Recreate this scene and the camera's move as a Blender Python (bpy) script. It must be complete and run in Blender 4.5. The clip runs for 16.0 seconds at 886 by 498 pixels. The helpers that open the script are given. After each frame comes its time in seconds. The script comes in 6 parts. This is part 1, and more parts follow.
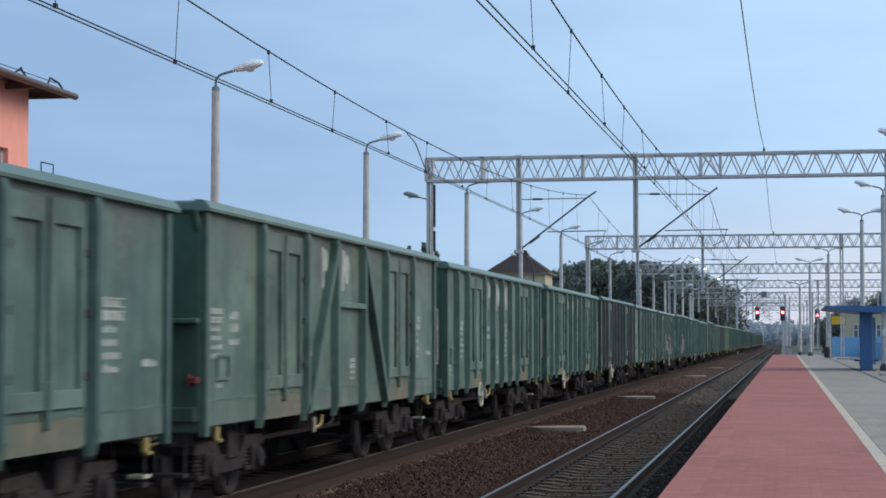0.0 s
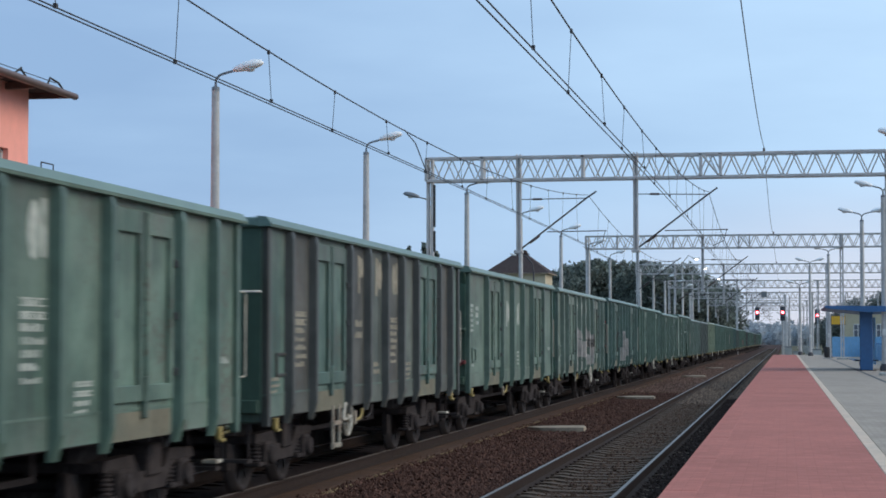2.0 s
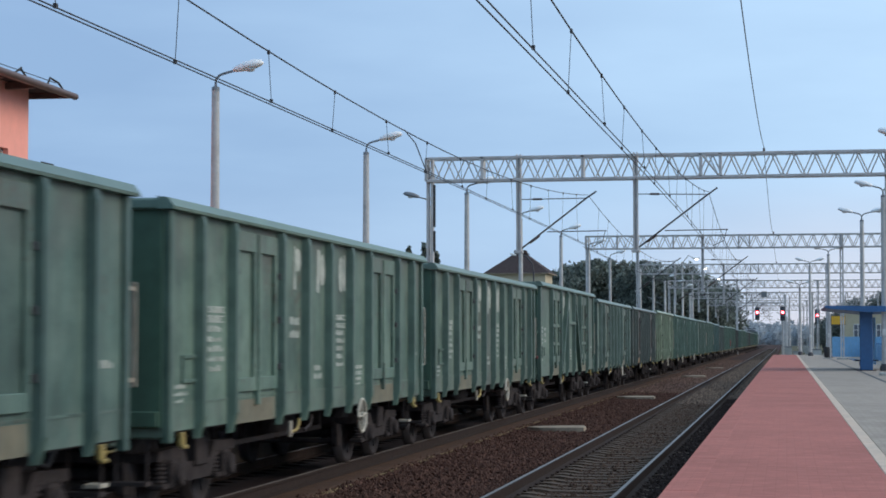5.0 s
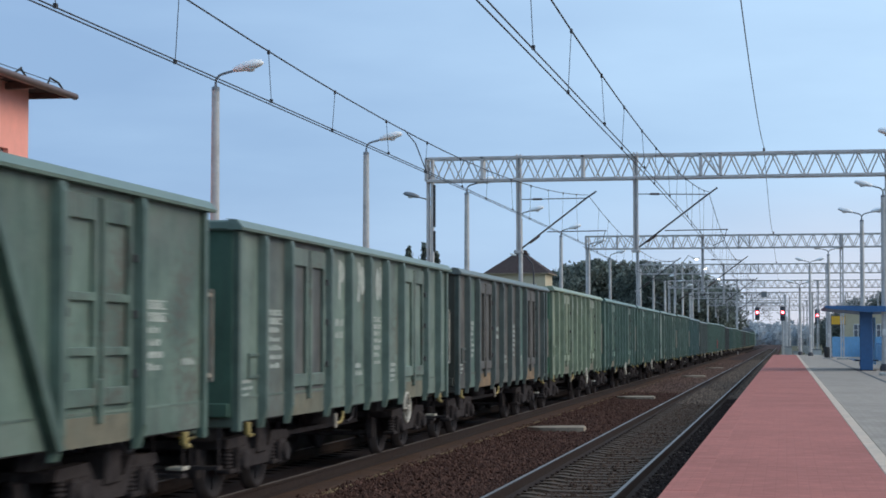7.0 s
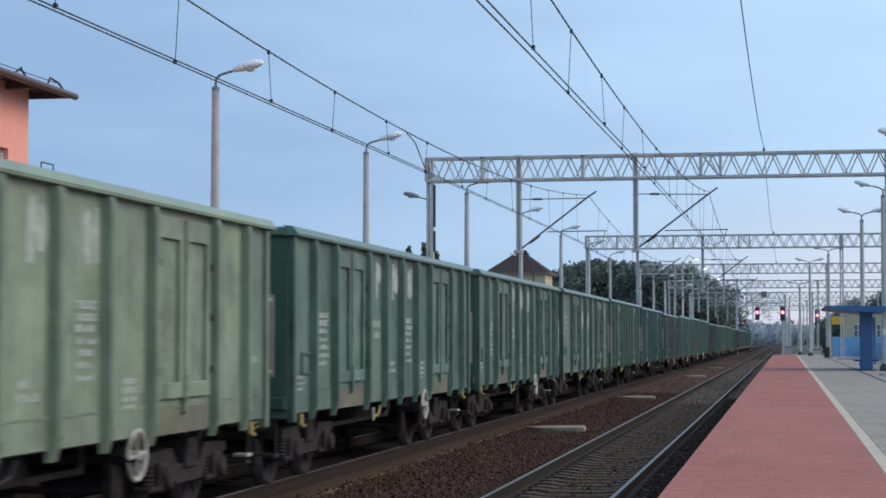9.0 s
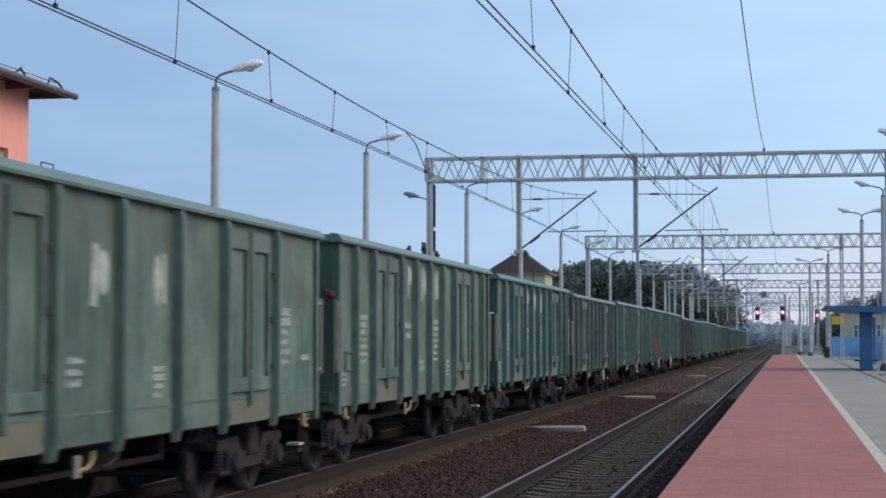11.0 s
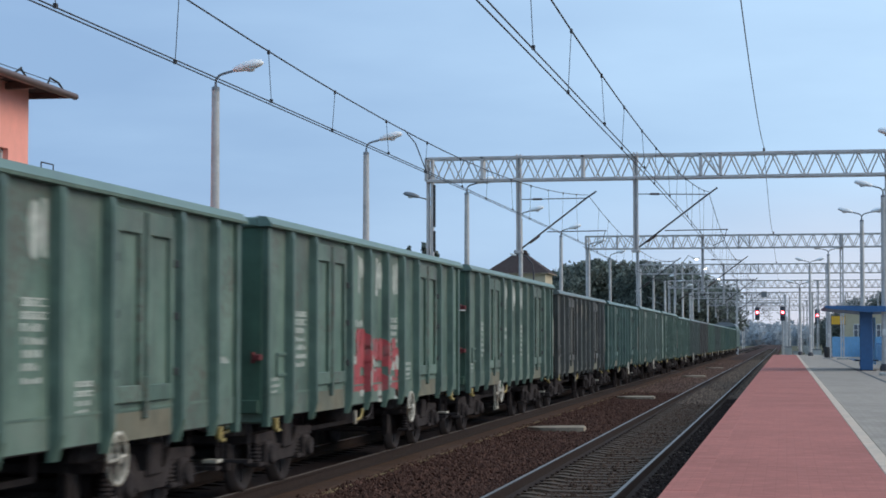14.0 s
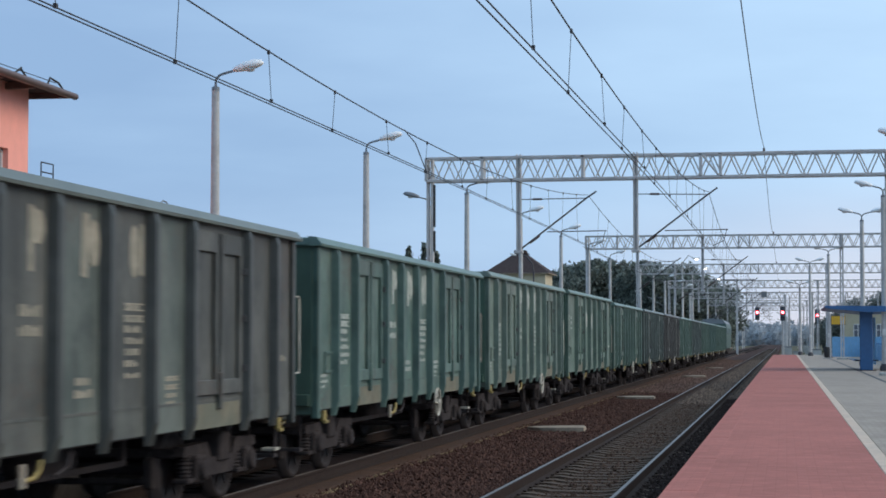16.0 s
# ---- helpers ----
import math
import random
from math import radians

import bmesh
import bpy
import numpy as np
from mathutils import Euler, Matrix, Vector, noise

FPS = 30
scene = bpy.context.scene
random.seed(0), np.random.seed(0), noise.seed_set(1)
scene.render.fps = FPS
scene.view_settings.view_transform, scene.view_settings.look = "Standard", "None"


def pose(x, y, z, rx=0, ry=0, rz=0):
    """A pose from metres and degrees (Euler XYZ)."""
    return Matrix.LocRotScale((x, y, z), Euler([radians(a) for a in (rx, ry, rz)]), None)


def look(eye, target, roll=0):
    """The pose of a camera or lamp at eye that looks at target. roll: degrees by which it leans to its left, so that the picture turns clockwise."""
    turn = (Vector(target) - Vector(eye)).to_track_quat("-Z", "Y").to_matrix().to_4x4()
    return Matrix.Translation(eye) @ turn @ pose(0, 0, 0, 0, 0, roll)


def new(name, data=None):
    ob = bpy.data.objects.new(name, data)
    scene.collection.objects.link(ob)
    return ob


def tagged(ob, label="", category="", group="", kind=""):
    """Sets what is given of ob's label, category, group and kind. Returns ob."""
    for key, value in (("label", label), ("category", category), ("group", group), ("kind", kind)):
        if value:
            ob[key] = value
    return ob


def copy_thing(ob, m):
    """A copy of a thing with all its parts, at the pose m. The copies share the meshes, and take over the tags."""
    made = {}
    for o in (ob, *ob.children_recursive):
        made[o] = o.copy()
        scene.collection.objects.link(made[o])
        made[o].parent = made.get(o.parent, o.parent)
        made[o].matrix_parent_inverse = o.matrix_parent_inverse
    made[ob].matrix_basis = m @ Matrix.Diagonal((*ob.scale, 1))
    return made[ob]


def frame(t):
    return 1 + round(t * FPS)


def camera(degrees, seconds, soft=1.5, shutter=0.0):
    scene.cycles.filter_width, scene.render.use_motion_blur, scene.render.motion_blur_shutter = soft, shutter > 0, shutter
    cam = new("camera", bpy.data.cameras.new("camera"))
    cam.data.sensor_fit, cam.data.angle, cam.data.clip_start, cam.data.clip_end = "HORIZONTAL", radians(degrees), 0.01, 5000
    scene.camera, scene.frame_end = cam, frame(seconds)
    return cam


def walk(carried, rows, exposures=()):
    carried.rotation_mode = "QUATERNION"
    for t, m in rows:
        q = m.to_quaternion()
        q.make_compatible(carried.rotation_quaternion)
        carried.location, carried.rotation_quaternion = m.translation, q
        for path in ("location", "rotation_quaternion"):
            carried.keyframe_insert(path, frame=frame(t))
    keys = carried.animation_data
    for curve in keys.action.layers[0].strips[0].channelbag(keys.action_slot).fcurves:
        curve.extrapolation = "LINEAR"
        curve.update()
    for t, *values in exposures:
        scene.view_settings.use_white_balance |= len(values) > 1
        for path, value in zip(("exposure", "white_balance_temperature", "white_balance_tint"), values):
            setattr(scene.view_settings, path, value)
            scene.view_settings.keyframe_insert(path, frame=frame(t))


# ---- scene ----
# Rail level is z = 0, the tracks run along +y, the camera stands at x = y = 0 on the platform.
LENS, YAW, PITCH, EYE_Z = 27.05, 10.51, 2.83, 1.861
cam = camera(LENS, 16.0, soft=1.7, shutter=0.25)
eye = Vector((0.0, 0.0, EYE_Z))
aim = Vector((-math.sin(radians(YAW)) * math.cos(radians(PITCH)), math.cos(radians(YAW)) * math.cos(radians(PITCH)), math.sin(radians(PITCH))))
walk(cam, [(0.0, look(eye, eye + aim)), (16.0, look(eye, eye + aim))], exposures=[(0.0, 0.0), (16.0, 0.0)])

NEAR_X, TRAIN_X = -2.785, -7.38      # track centres
PLAT_Z, EDGE_X = 0.55, -1.057        # platform height and edge
SPEED, PITCH_Y = 19.889, 14.04       # train speed and wagon length over buffers
GAP0_Y = 17.98                       # the gap before wagon 0 at the start


# ---------------------------------------------------------------- light
def make_world():
    w = bpy.data.worlds.new("dusk_sky")
    scene.world = w
    w.use_nodes = True
    nt = w.node_tree
    nt.nodes.clear()
    N, L = nt.nodes.new, nt.links.new
    out, bg = N("ShaderNodeOutputWorld"), N("ShaderNodeBackground")
    sky = N("ShaderNodeTexSky")
    sky.sky_type, sky.sun_disc = "NISHITA", False
    sky.sun_elevation, sky.sun_rotation = radians(29), radians(82)
    sky.dust_density, sky.ozone_density = 2.0, 3.0
    scale = N("ShaderNodeMix"); scale.data_type, scale.blend_type = "RGBA", "MULTIPLY"
    scale.inputs[0].default_value = 1.0
    scale.inputs[7].default_value = (0.10, 0.10, 0.10, 1)
    co = N("ShaderNodeTexCoord")
    sep = N("ShaderNodeSeparateXYZ")
    L(co.outputs["Generated"], sep.inputs[0])
    mapn = N("ShaderNodeMapping"); mapn.inputs["Scale"].default_value = (3.0, 3.0, 14.0)
    L(co.outputs["Generated"], mapn.inputs[0])
    noi = N("ShaderNodeTexNoise"); noi.inputs["Scale"].default_value = 1.6; noi.inputs["Detail"].default_value = 5.0; noi.inputs["Roughness"].default_value = 0.5
    L(mapn.outputs[0], noi.inputs[0])
    side = N("ShaderNodeMath"); side.operation = "MULTIPLY_ADD"      # the cloud thins towards the east
    side.inputs[1].default_value = 1.2; side.inputs[2].default_value = 0.36
    L(sep.outputs[0], side.inputs[0])
    add = N("ShaderNodeMath"); add.operation = "MULTIPLY_ADD"
    add.inputs[1].default_value = 0.55
    L(noi.outputs[0], add.inputs[0]); L(side.outputs[0], add.inputs[2])
    ramp = N("ShaderNodeValToRGB")
    ramp.color_ramp.elements[0].position, ramp.color_ramp.elements[0].color = 0.15, (0.325, 0.507, 0.79, 1)
    ramp.color_ramp.elements[1].position, ramp.color_ramp.elements[1].color = 0.85, (0.605, 0.86, 1.15, 1)
    L(add.outputs[0], ramp.inputs[0])
    low = N("ShaderNodeMapRange")
    low.inputs[1].default_value, low.inputs[2].default_value = 0.0, 0.092
    low.inputs[3].default_value, low.inputs[4].default_value = 1.0, 0.0
    L(sep.outputs[2], low.inputs[0])
    east = N("ShaderNodeMapRange")
    east.inputs[1].default_value, east.inputs[2].default_value = -0.13, 0.02
    east.inputs[3].default_value, east.inputs[4].default_value = 0.10, 1.0
    L(sep.outputs[0], east.inputs[0])
    low_e = N("ShaderNodeMath"); low_e.operation = "MULTIPLY"
    L(low.outputs[0], low_e.inputs[0]); L(east.outputs[0], low_e.inputs[1])
    haze = N("ShaderNodeMix"); haze.data_type = "RGBA"
    haze.inputs[7].default_value = (0.82, 0.80, 0.89, 1)
    L(low_e.outputs[0], haze.inputs[0]); L(ramp.outputs[0], haze.inputs[6])
    mix = N("ShaderNodeMix"); mix.data_type = "RGBA"; mix.inputs[0].default_value = 0.88
    L(sky.outputs[0], scale.inputs[6]); L(scale.outputs[2], mix.inputs[6]); L(haze.outputs[2], mix.inputs[7])
    L(mix.outputs[2], bg.inputs[0]); bg.inputs[1].default_value = 1.0
    L(bg.outputs[0], out.inputs[0])


make_world()
sun_data = bpy.data.lights.new("sun", "SUN")
sun_data.energy, sun_data.angle, sun_data.color = 1.5, radians(35), (1.0, 0.82, 0.64)
sun = new("sun", sun_data)
sun.matrix_world = look((0, 0, 0), (-0.86, -0.12, -0.50))


# ---------------------------------------------------------------- materials
def rgb(c):
    return (c[0], c[1], c[2], 1.0)


def mat(name, col, rough=0.6, metal=0.0, var=0.18, scale=3.0, stain=None, stain_amt=0.35, stain_scale=0.7, bump=0.15, bump_scale=40.0,
        streak=False, rand=0.0, island=0.0, coat=0.0, dust=None, dust_amt=0.4, s_lo=0.45, s_hi=0.72):
    """Painted, stony or metal surface: fine grain, broad stains or streaks, fine relief; rand: tint by object, island: by piece."""
    m = bpy.data.materials.new(name)
    m.use_nodes = True
    nt = m.node_tree
    N, L = nt.nodes.new, nt.links.new
    b = nt.nodes["Principled BSDF"]
    b.inputs["Roughness"].default_value, b.inputs["Metallic"].default_value = rough, metal
    b.inputs["Coat Weight"].default_value = coat
    tc, oi, co = N("ShaderNodeTexCoord"), N("ShaderNodeObjectInfo"), N("ShaderNodeVectorMath")
    co.operation = "MULTIPLY_ADD"                 # every object gets its own stretch of the pattern
    co.inputs[1].default_value = (41.0, 23.0, 17.0)
    L(oi.outputs["Random"], co.inputs[0]); L(tc.outputs["Object"], co.inputs[2])
    g = N("ShaderNodeTexNoise"); g.inputs["Scale"].default_value = scale; g.inputs["Detail"].default_value = 6.0; g.inputs["Roughness"].default_value = 0.65
    L(co.outputs[0], g.inputs[0])
    r = N("ShaderNodeMapRange"); r.inputs[1].default_value, r.inputs[2].default_value = 0.3, 0.7
    r.inputs[3].default_value, r.inputs[4].default_value = 1.0 - var, 1.0 + var
    L(g.outputs[0], r.inputs[0])
    base = N("ShaderNodeMix"); base.data_type, base.blend_type = "RGBA", "MULTIPLY"
    base.inputs[0].default_value = 1.0; base.inputs[6].default_value = rgb(col)
    L(r.outputs[0], base.inputs[7])
    last = base.outputs[2]
    if stain:
        mp = N("ShaderNodeMapping"); mp.inputs["Scale"].default_value = (5.0, 5.0, 0.45) if streak else (1, 1, 1)
        L(co.outputs[0], mp.inputs[0])
        s = N("ShaderNodeTexNoise"); s.inputs["Scale"].default_value = stain_scale; s.inputs["Detail"].default_value = 7.0; s.inputs["Roughness"].default_value = 0.6
        L(mp.outputs[0], s.inputs[0])
        sr = N("ShaderNodeMapRange"); sr.inputs[1].default_value, sr.inputs[2].default_value = s_lo, s_hi
        sr.inputs[3].default_value, sr.inputs[4].default_value = 0.0, stain_amt
        L(s.outputs[0], sr.inputs[0])
        mx = N("ShaderNodeMix"); mx.data_type = "RGBA"; mx.inputs[7].default_value = rgb(stain)
        L(sr.outputs[0], mx.inputs[0]); L(last, mx.inputs[6])
        last = mx.outputs[2]
    if dust:
        s2 = N("ShaderNodeTexNoise"); s2.inputs["Scale"].default_value = 0.9; s2.inputs["Detail"].default_value = 8.0; s2.inputs["Roughness"].default_value = 0.7
        L(co.outputs[0], s2.inputs[0])
        sr2 = N("ShaderNodeMapRange"); sr2.inputs[1].default_value, sr2.inputs[2].default_value = s_lo, s_hi - 0.04
        sr2.inputs[3].default_value, sr2.inputs[4].default_value = 0.0, dust_amt
        L(s2.outputs[0], sr2.inputs[0])
        mx2 = N("ShaderNodeMix"); mx2.data_type = "RGBA"; mx2.inputs[7].default_value = rgb(dust)
        L(sr2.outputs[0], mx2.inputs[0]); L(last, mx2.inputs[6])
        last = mx2.outputs[2]
    for amount, node, socket in ((rand, "ShaderNodeObjectInfo", "Random"), (island, "ShaderNodeNewGeometry", "Random Per Island")):
        if amount:
            o = N(node)
            rr = N("ShaderNodeMapRange"); rr.inputs[3].default_value, rr.inputs[4].default_value = 1 - amount, 1 + amount
            L(o.outputs[socket], rr.inputs[0])
            mm = N("ShaderNodeMix"); mm.data_type, mm.blend_type = "RGBA", "MULTIPLY"; mm.inputs[0].default_value = 1.0
            L(last, mm.inputs[6]); L(rr.outputs[0], mm.inputs[7])
            last = mm.outputs[2]
    L(last, b.inputs["Base Color"])
    if bump:
        n2 = N("ShaderNodeTexNoise"); n2.inputs["Scale"].default_value = bump_scale; n2.inputs["Detail"].default_value = 4.0
        L(co.outputs[0], n2.inputs[0])
        bp = N("ShaderNodeBump"); bp.inputs["Strength"].default_value = bump; bp.inputs["Distance"].default_value = 0.02
        L(n2.outputs[0], bp.inputs["Height"]); L(bp.outputs[0], b.inputs["Normal"])
        rv = N("ShaderNodeMapRange"); rv.inputs[3].default_value, rv.inputs[4].default_value = max(0.05, rough - 0.12), min(1.0, rough + 0.12)
        L(g.outputs[0], rv.inputs[0]); L(rv.outputs[0], b.inputs["Roughness"])
    return m


def glow(name, col, strength):
    m = bpy.data.materials.new(name)
    m.use_nodes = True
    b = m.node_tree.nodes["Principled BSDF"]
    b.inputs["Base Color"].default_value = rgb(col)
    b.inputs["Emission Color"].default_value = rgb(col)
    b.inputs["Emission Strength"].default_value = strength
    return m


def paver_mat(name, col, joint, bw, bh, var):
    """Small block paving with recessed joints, dirt patches and lane wear."""
    m = mat(name, col, 0.8, var=0.12, scale=6.0, stain=tuple(c * 0.62 for c in col), stain_amt=0.55, stain_scale=0.5, bump=0, dust=tuple(c * 0.8 for c in col), dust_amt=0.5)
    nt = m.node_tree
    wide = [n for n in nt.nodes if n.type == "TEX_NOISE"]
    bands = nt.nodes.new("ShaderNodeMapping")          # wear runs across the platform
    bands.inputs["Scale"].default_value = (0.12, 0.8, 1.0)
    nt.links.new(nt.nodes["Vector Math"].outputs[0], bands.inputs[0]); nt.links.new(bands.outputs[0], wide[2].inputs[0])
    N, L = nt.nodes.new, nt.links.new
    b = nt.nodes["Principled BSDF"]
    last = b.inputs["Base Color"].links[0].from_socket
    co = N("ShaderNodeTexCoord")
    br = N("ShaderNodeTexBrick")
    br.inputs["Scale"].default_value = 1.0
    br.inputs["Brick Width"].default_value, br.inputs["Row Height"].default_value = bw, bh
    br.inputs["Mortar Size"].default_value, br.inputs["Mortar Smooth"].default_value = 0.008, 0.3
    br.inputs["Color1"].default_value, br.inputs["Color2"].default_value = (1 - var,) * 3 + (1,), (1 + var,) * 3 + (1,)
    br.inputs["Mortar"].default_value = rgb(joint)
    L(co.outputs["Object"], br.inputs[0])
    mm = N("ShaderNodeMix"); mm.data_type, mm.blend_type = "RGBA", "MULTIPLY"; mm.inputs[0].default_value = 1.0
    L(last, mm.inputs[6]); L(br.outputs[0], mm.inputs[7]); L(mm.outputs[2], b.inputs["Base Color"])
    bp = N("ShaderNodeBump"); bp.inputs["Strength"].default_value = 0.4; bp.inputs["Distance"].default_value = 0.01; bp.invert = True
    L(br.outputs["Fac"], bp.inputs["Height"]); L(bp.outputs[0], b.inputs["Normal"])
    return m


def wagon_paint(name, col):
    """Old wagon paint: fine mottling, dark running streaks, pale dust clouds, chipped rusty specks."""
    m = mat(name, col, 0.6, var=0.34, scale=2.0, stain=tuple(c * 0.42 for c in col), stain_amt=0.75, stain_scale=0.8, s_lo=0.42, s_hi=0.66,
            bump=0.15, bump_scale=7.0, streak=True, dust=(col[0] * 1.4 + 0.058, col[1] * 1.35 + 0.058, col[2] * 1.3 + 0.052), dust_amt=0.72, rand=0.12)
    nt = m.node_tree
    N, L = nt.nodes.new, nt.links.new
    b = nt.nodes["Principled BSDF"]
    last = b.inputs["Base Color"].links[0].from_socket
    co = nt.nodes["Vector Math"].outputs[0]
    n1 = N("ShaderNodeTexNoise"); n1.inputs["Scale"].default_value = 11.0; n1.inputs["Detail"].default_value = 8.0; n1.inputs["Roughness"].default_value = 0.75
    n2 = N("ShaderNodeTexNoise"); n2.inputs["Scale"].default_value = 0.55; n2.inputs["Detail"].default_value = 3.0
    L(co, n1.inputs[0]); L(co, n2.inputs[0])
    mul = N("ShaderNodeMath"); mul.operation = "MULTIPLY"
    L(n1.outputs[0], mul.inputs[0]); L(n2.outputs[0], mul.inputs[1])
    r = N("ShaderNodeMapRange"); r.inputs[1].default_value, r.inputs[2].default_value = 0.30, 0.37
    r.inputs[3].default_value, r.inputs[4].default_value = 0.0, 0.65
    L(mul.outputs[0], r.inputs[0])
    mx = N("ShaderNodeMix"); mx.data_type = "RGBA"; mx.inputs[7].default_value = (0.085, 0.06, 0.045, 1)
    L(r.outputs[0], mx.inputs[0]); L(last, mx.inputs[6])
    last = mx.outputs[2]
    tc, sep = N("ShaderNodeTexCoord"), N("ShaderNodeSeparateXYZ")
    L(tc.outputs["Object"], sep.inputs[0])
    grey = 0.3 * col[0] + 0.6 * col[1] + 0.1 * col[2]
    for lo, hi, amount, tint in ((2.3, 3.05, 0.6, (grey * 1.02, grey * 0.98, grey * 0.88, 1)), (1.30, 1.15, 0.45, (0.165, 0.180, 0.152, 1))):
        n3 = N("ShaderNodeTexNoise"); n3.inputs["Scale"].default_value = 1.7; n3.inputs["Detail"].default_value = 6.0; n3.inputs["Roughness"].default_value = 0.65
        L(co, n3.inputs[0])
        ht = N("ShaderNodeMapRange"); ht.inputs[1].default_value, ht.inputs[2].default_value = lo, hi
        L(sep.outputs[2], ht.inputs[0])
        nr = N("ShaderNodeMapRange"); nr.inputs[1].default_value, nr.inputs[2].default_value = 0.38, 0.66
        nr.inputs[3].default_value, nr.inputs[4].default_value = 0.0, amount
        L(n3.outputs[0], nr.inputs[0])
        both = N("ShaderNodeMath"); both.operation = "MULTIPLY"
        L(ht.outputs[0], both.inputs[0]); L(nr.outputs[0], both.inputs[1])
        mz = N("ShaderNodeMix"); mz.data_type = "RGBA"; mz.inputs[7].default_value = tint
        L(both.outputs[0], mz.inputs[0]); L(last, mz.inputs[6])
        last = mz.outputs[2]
    L(last, b.inputs["Base Color"])
    return m


def post_paint(col):
    return mat("darker_post_paint", tuple(c * 0.78 for c in col), 0.5, var=0.3, scale=2.5, stain=tuple(c * 1.25 + 0.03 for c in col), stain_amt=0.6, stain_scale=1.5, bump=0.1, bump_scale=10.0)


COATS = {"green": (0.083, 0.138, 0.106), "deep": (0.079, 0.142, 0.108), "teal": (0.062, 0.120, 0.099), "blue": (0.056, 0.116, 0.105), "olive": (0.185, 0.238, 0.158),
         "grey": (0.076, 0.098, 0.084), "slate": (0.054, 0.058, 0.051), "brown": (0.072, 0.068, 0.058), "pale": (0.106, 0.157, 0.126)}
COAT_NAMES = {"green": "green_wagon_paint", "deep": "bottle_green_wagon_paint", "teal": "teal_wagon_paint", "blue": "blue_green_wagon_paint", "olive": "faded_olive_wagon_paint",
              "grey": "dirty_grey_wagon_paint", "slate": "slate_grey_wagon_paint", "brown": "rusty_brown_grey_wagon_paint", "pale": "faded_green_wagon_paint"}
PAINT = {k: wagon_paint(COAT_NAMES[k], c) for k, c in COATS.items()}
# the end sheets get a darker, greener coat than the sides, without dust clouds
ENDS = {k: mat("dark_green_end_sheet_paint", (0.055 + 0.25 * (c[0] - 0.08), c[1] * 0.80, c[2] * 0.70), 0.7, var=0.25, scale=2.0, stain=tuple(v * 0.5 for v in c), stain_amt=0.6, stain_scale=0.9, streak=True, bump=0.12, bump_scale=7.0) for k, c in COATS.items()}
POSTS = {k: post_paint(c) for k, c in COATS.items()}
# top rail coats are lightened to hold the sky's sheen on their slopes
RIMS = {k: mat("sheen_pale_top_rail_paint", tuple(v * 1.1 + 0.034 for v in c), 0.42, var=0.2, scale=2.0, stain=c, stain_amt=0.5, stain_scale=1.5, bump=0.08, bump_scale=8.0) for k, c in COATS.items()}
M_DOORSILL = mat("sandy_dirt_coating", (0.165, 0.155, 0.108), 0.85, var=0.3, scale=4.0, stain=(0.10, 0.125, 0.10), stain_amt=0.8, stain_scale=1.6)
M_UNDER = mat("sooty_running_gear", (0.050, 0.043, 0.043), 0.9, var=0.35, scale=6.0, stain=(0.05, 0.036, 0.028), stain_amt=0.5, stain_scale=3.0)
M_BOGIE = mat("dusty_bogie_steel", (0.040, 0.034, 0.034), 0.9, var=0.45, scale=7.0, stain=(0.075, 0.062, 0.056), stain_amt=0.5, stain_scale=4.0)
M_WHEEL = mat("worn_wheel_steel", (0.055, 0.048, 0.048), 0.8, 0.0, var=0.3, scale=5.0)
M_TREAD = mat("polished_tread_steel", (0.45, 0.44, 0.43), 0.3, 1.0, var=0.1, scale=5.0)
M_YELLOW = mat("chipped_yellow_paint", (0.33, 0.25, 0.08), 0.6, var=0.25, scale=15.0)
M_WHITE = mat("weathered_white_stencil", (0.42, 0.45, 0.40), 0.7, var=0.35, scale=9.0, stain=(0.16, 0.23, 0.18), stain_amt=0.7, stain_scale=5.0)
M_CREAM = mat("weathered_cream_stencil", (0.32, 0.29, 0.22), 0.7, var=0.3, scale=9.0, stain=(0.2, 0.2, 0.15), stain_amt=0.8, stain_scale=5.0)
M_PALE = mat("pale_enamel", (0.62, 0.62, 0.58), 0.5, var=0.2, scale=10.0)
M_WHEELPAINT = mat("grimy_cream_enamel", (0.50, 0.47, 0.39), 0.6, var=0.3, scale=7.0, stain=(0.2, 0.17, 0.13), stain_amt=0.7, stain_scale=4.0)
M_SILLOCHRE = mat("flaking_orange_sill_paint", (0.23, 0.15, 0.08), 0.8, var=0.3, scale=5.0, stain=(0.10, 0.09, 0.06), stain_amt=0.7, stain_scale=3.0)
M_RUSTBAR = mat("weathered_beige_bar", (0.33, 0.30, 0.24), 0.7, var=0.25, scale=8.0, stain=(0.2, 0.1, 0.05), stain_amt=0.6, stain_scale=4.0)
M_RED = mat("red_graffiti_spray", (0.36, 0.055, 0.06), 0.6, var=0.3, scale=5.0, stain=(0.16, 0.15, 0.13), stain_amt=0.75, stain_scale=2.6, s_lo=0.5)
M_BRACKET = mat("dull_red_bracket_paint", (0.17, 0.03, 0.032), 0.6, var=0.3, scale=9.0)
M_SPRAY = mat("grey_white_graffiti_spray", (0.36, 0.335, 0.31), 0.6, var=0.35, scale=3.0, stain=(0.15, 0.16, 0.15), stain_amt=0.8, stain_scale=2.2)
M_RAILSIDE = mat("rusty_rail_side", (0.036, 0.025, 0.021), 0.85, var=0.3, scale=8.0)
M_RAILTOP = mat("polished_rail_head", (0.26, 0.228, 0.205), 0.5, 1.0, var=0.06, scale=4.0, bump=0.03)
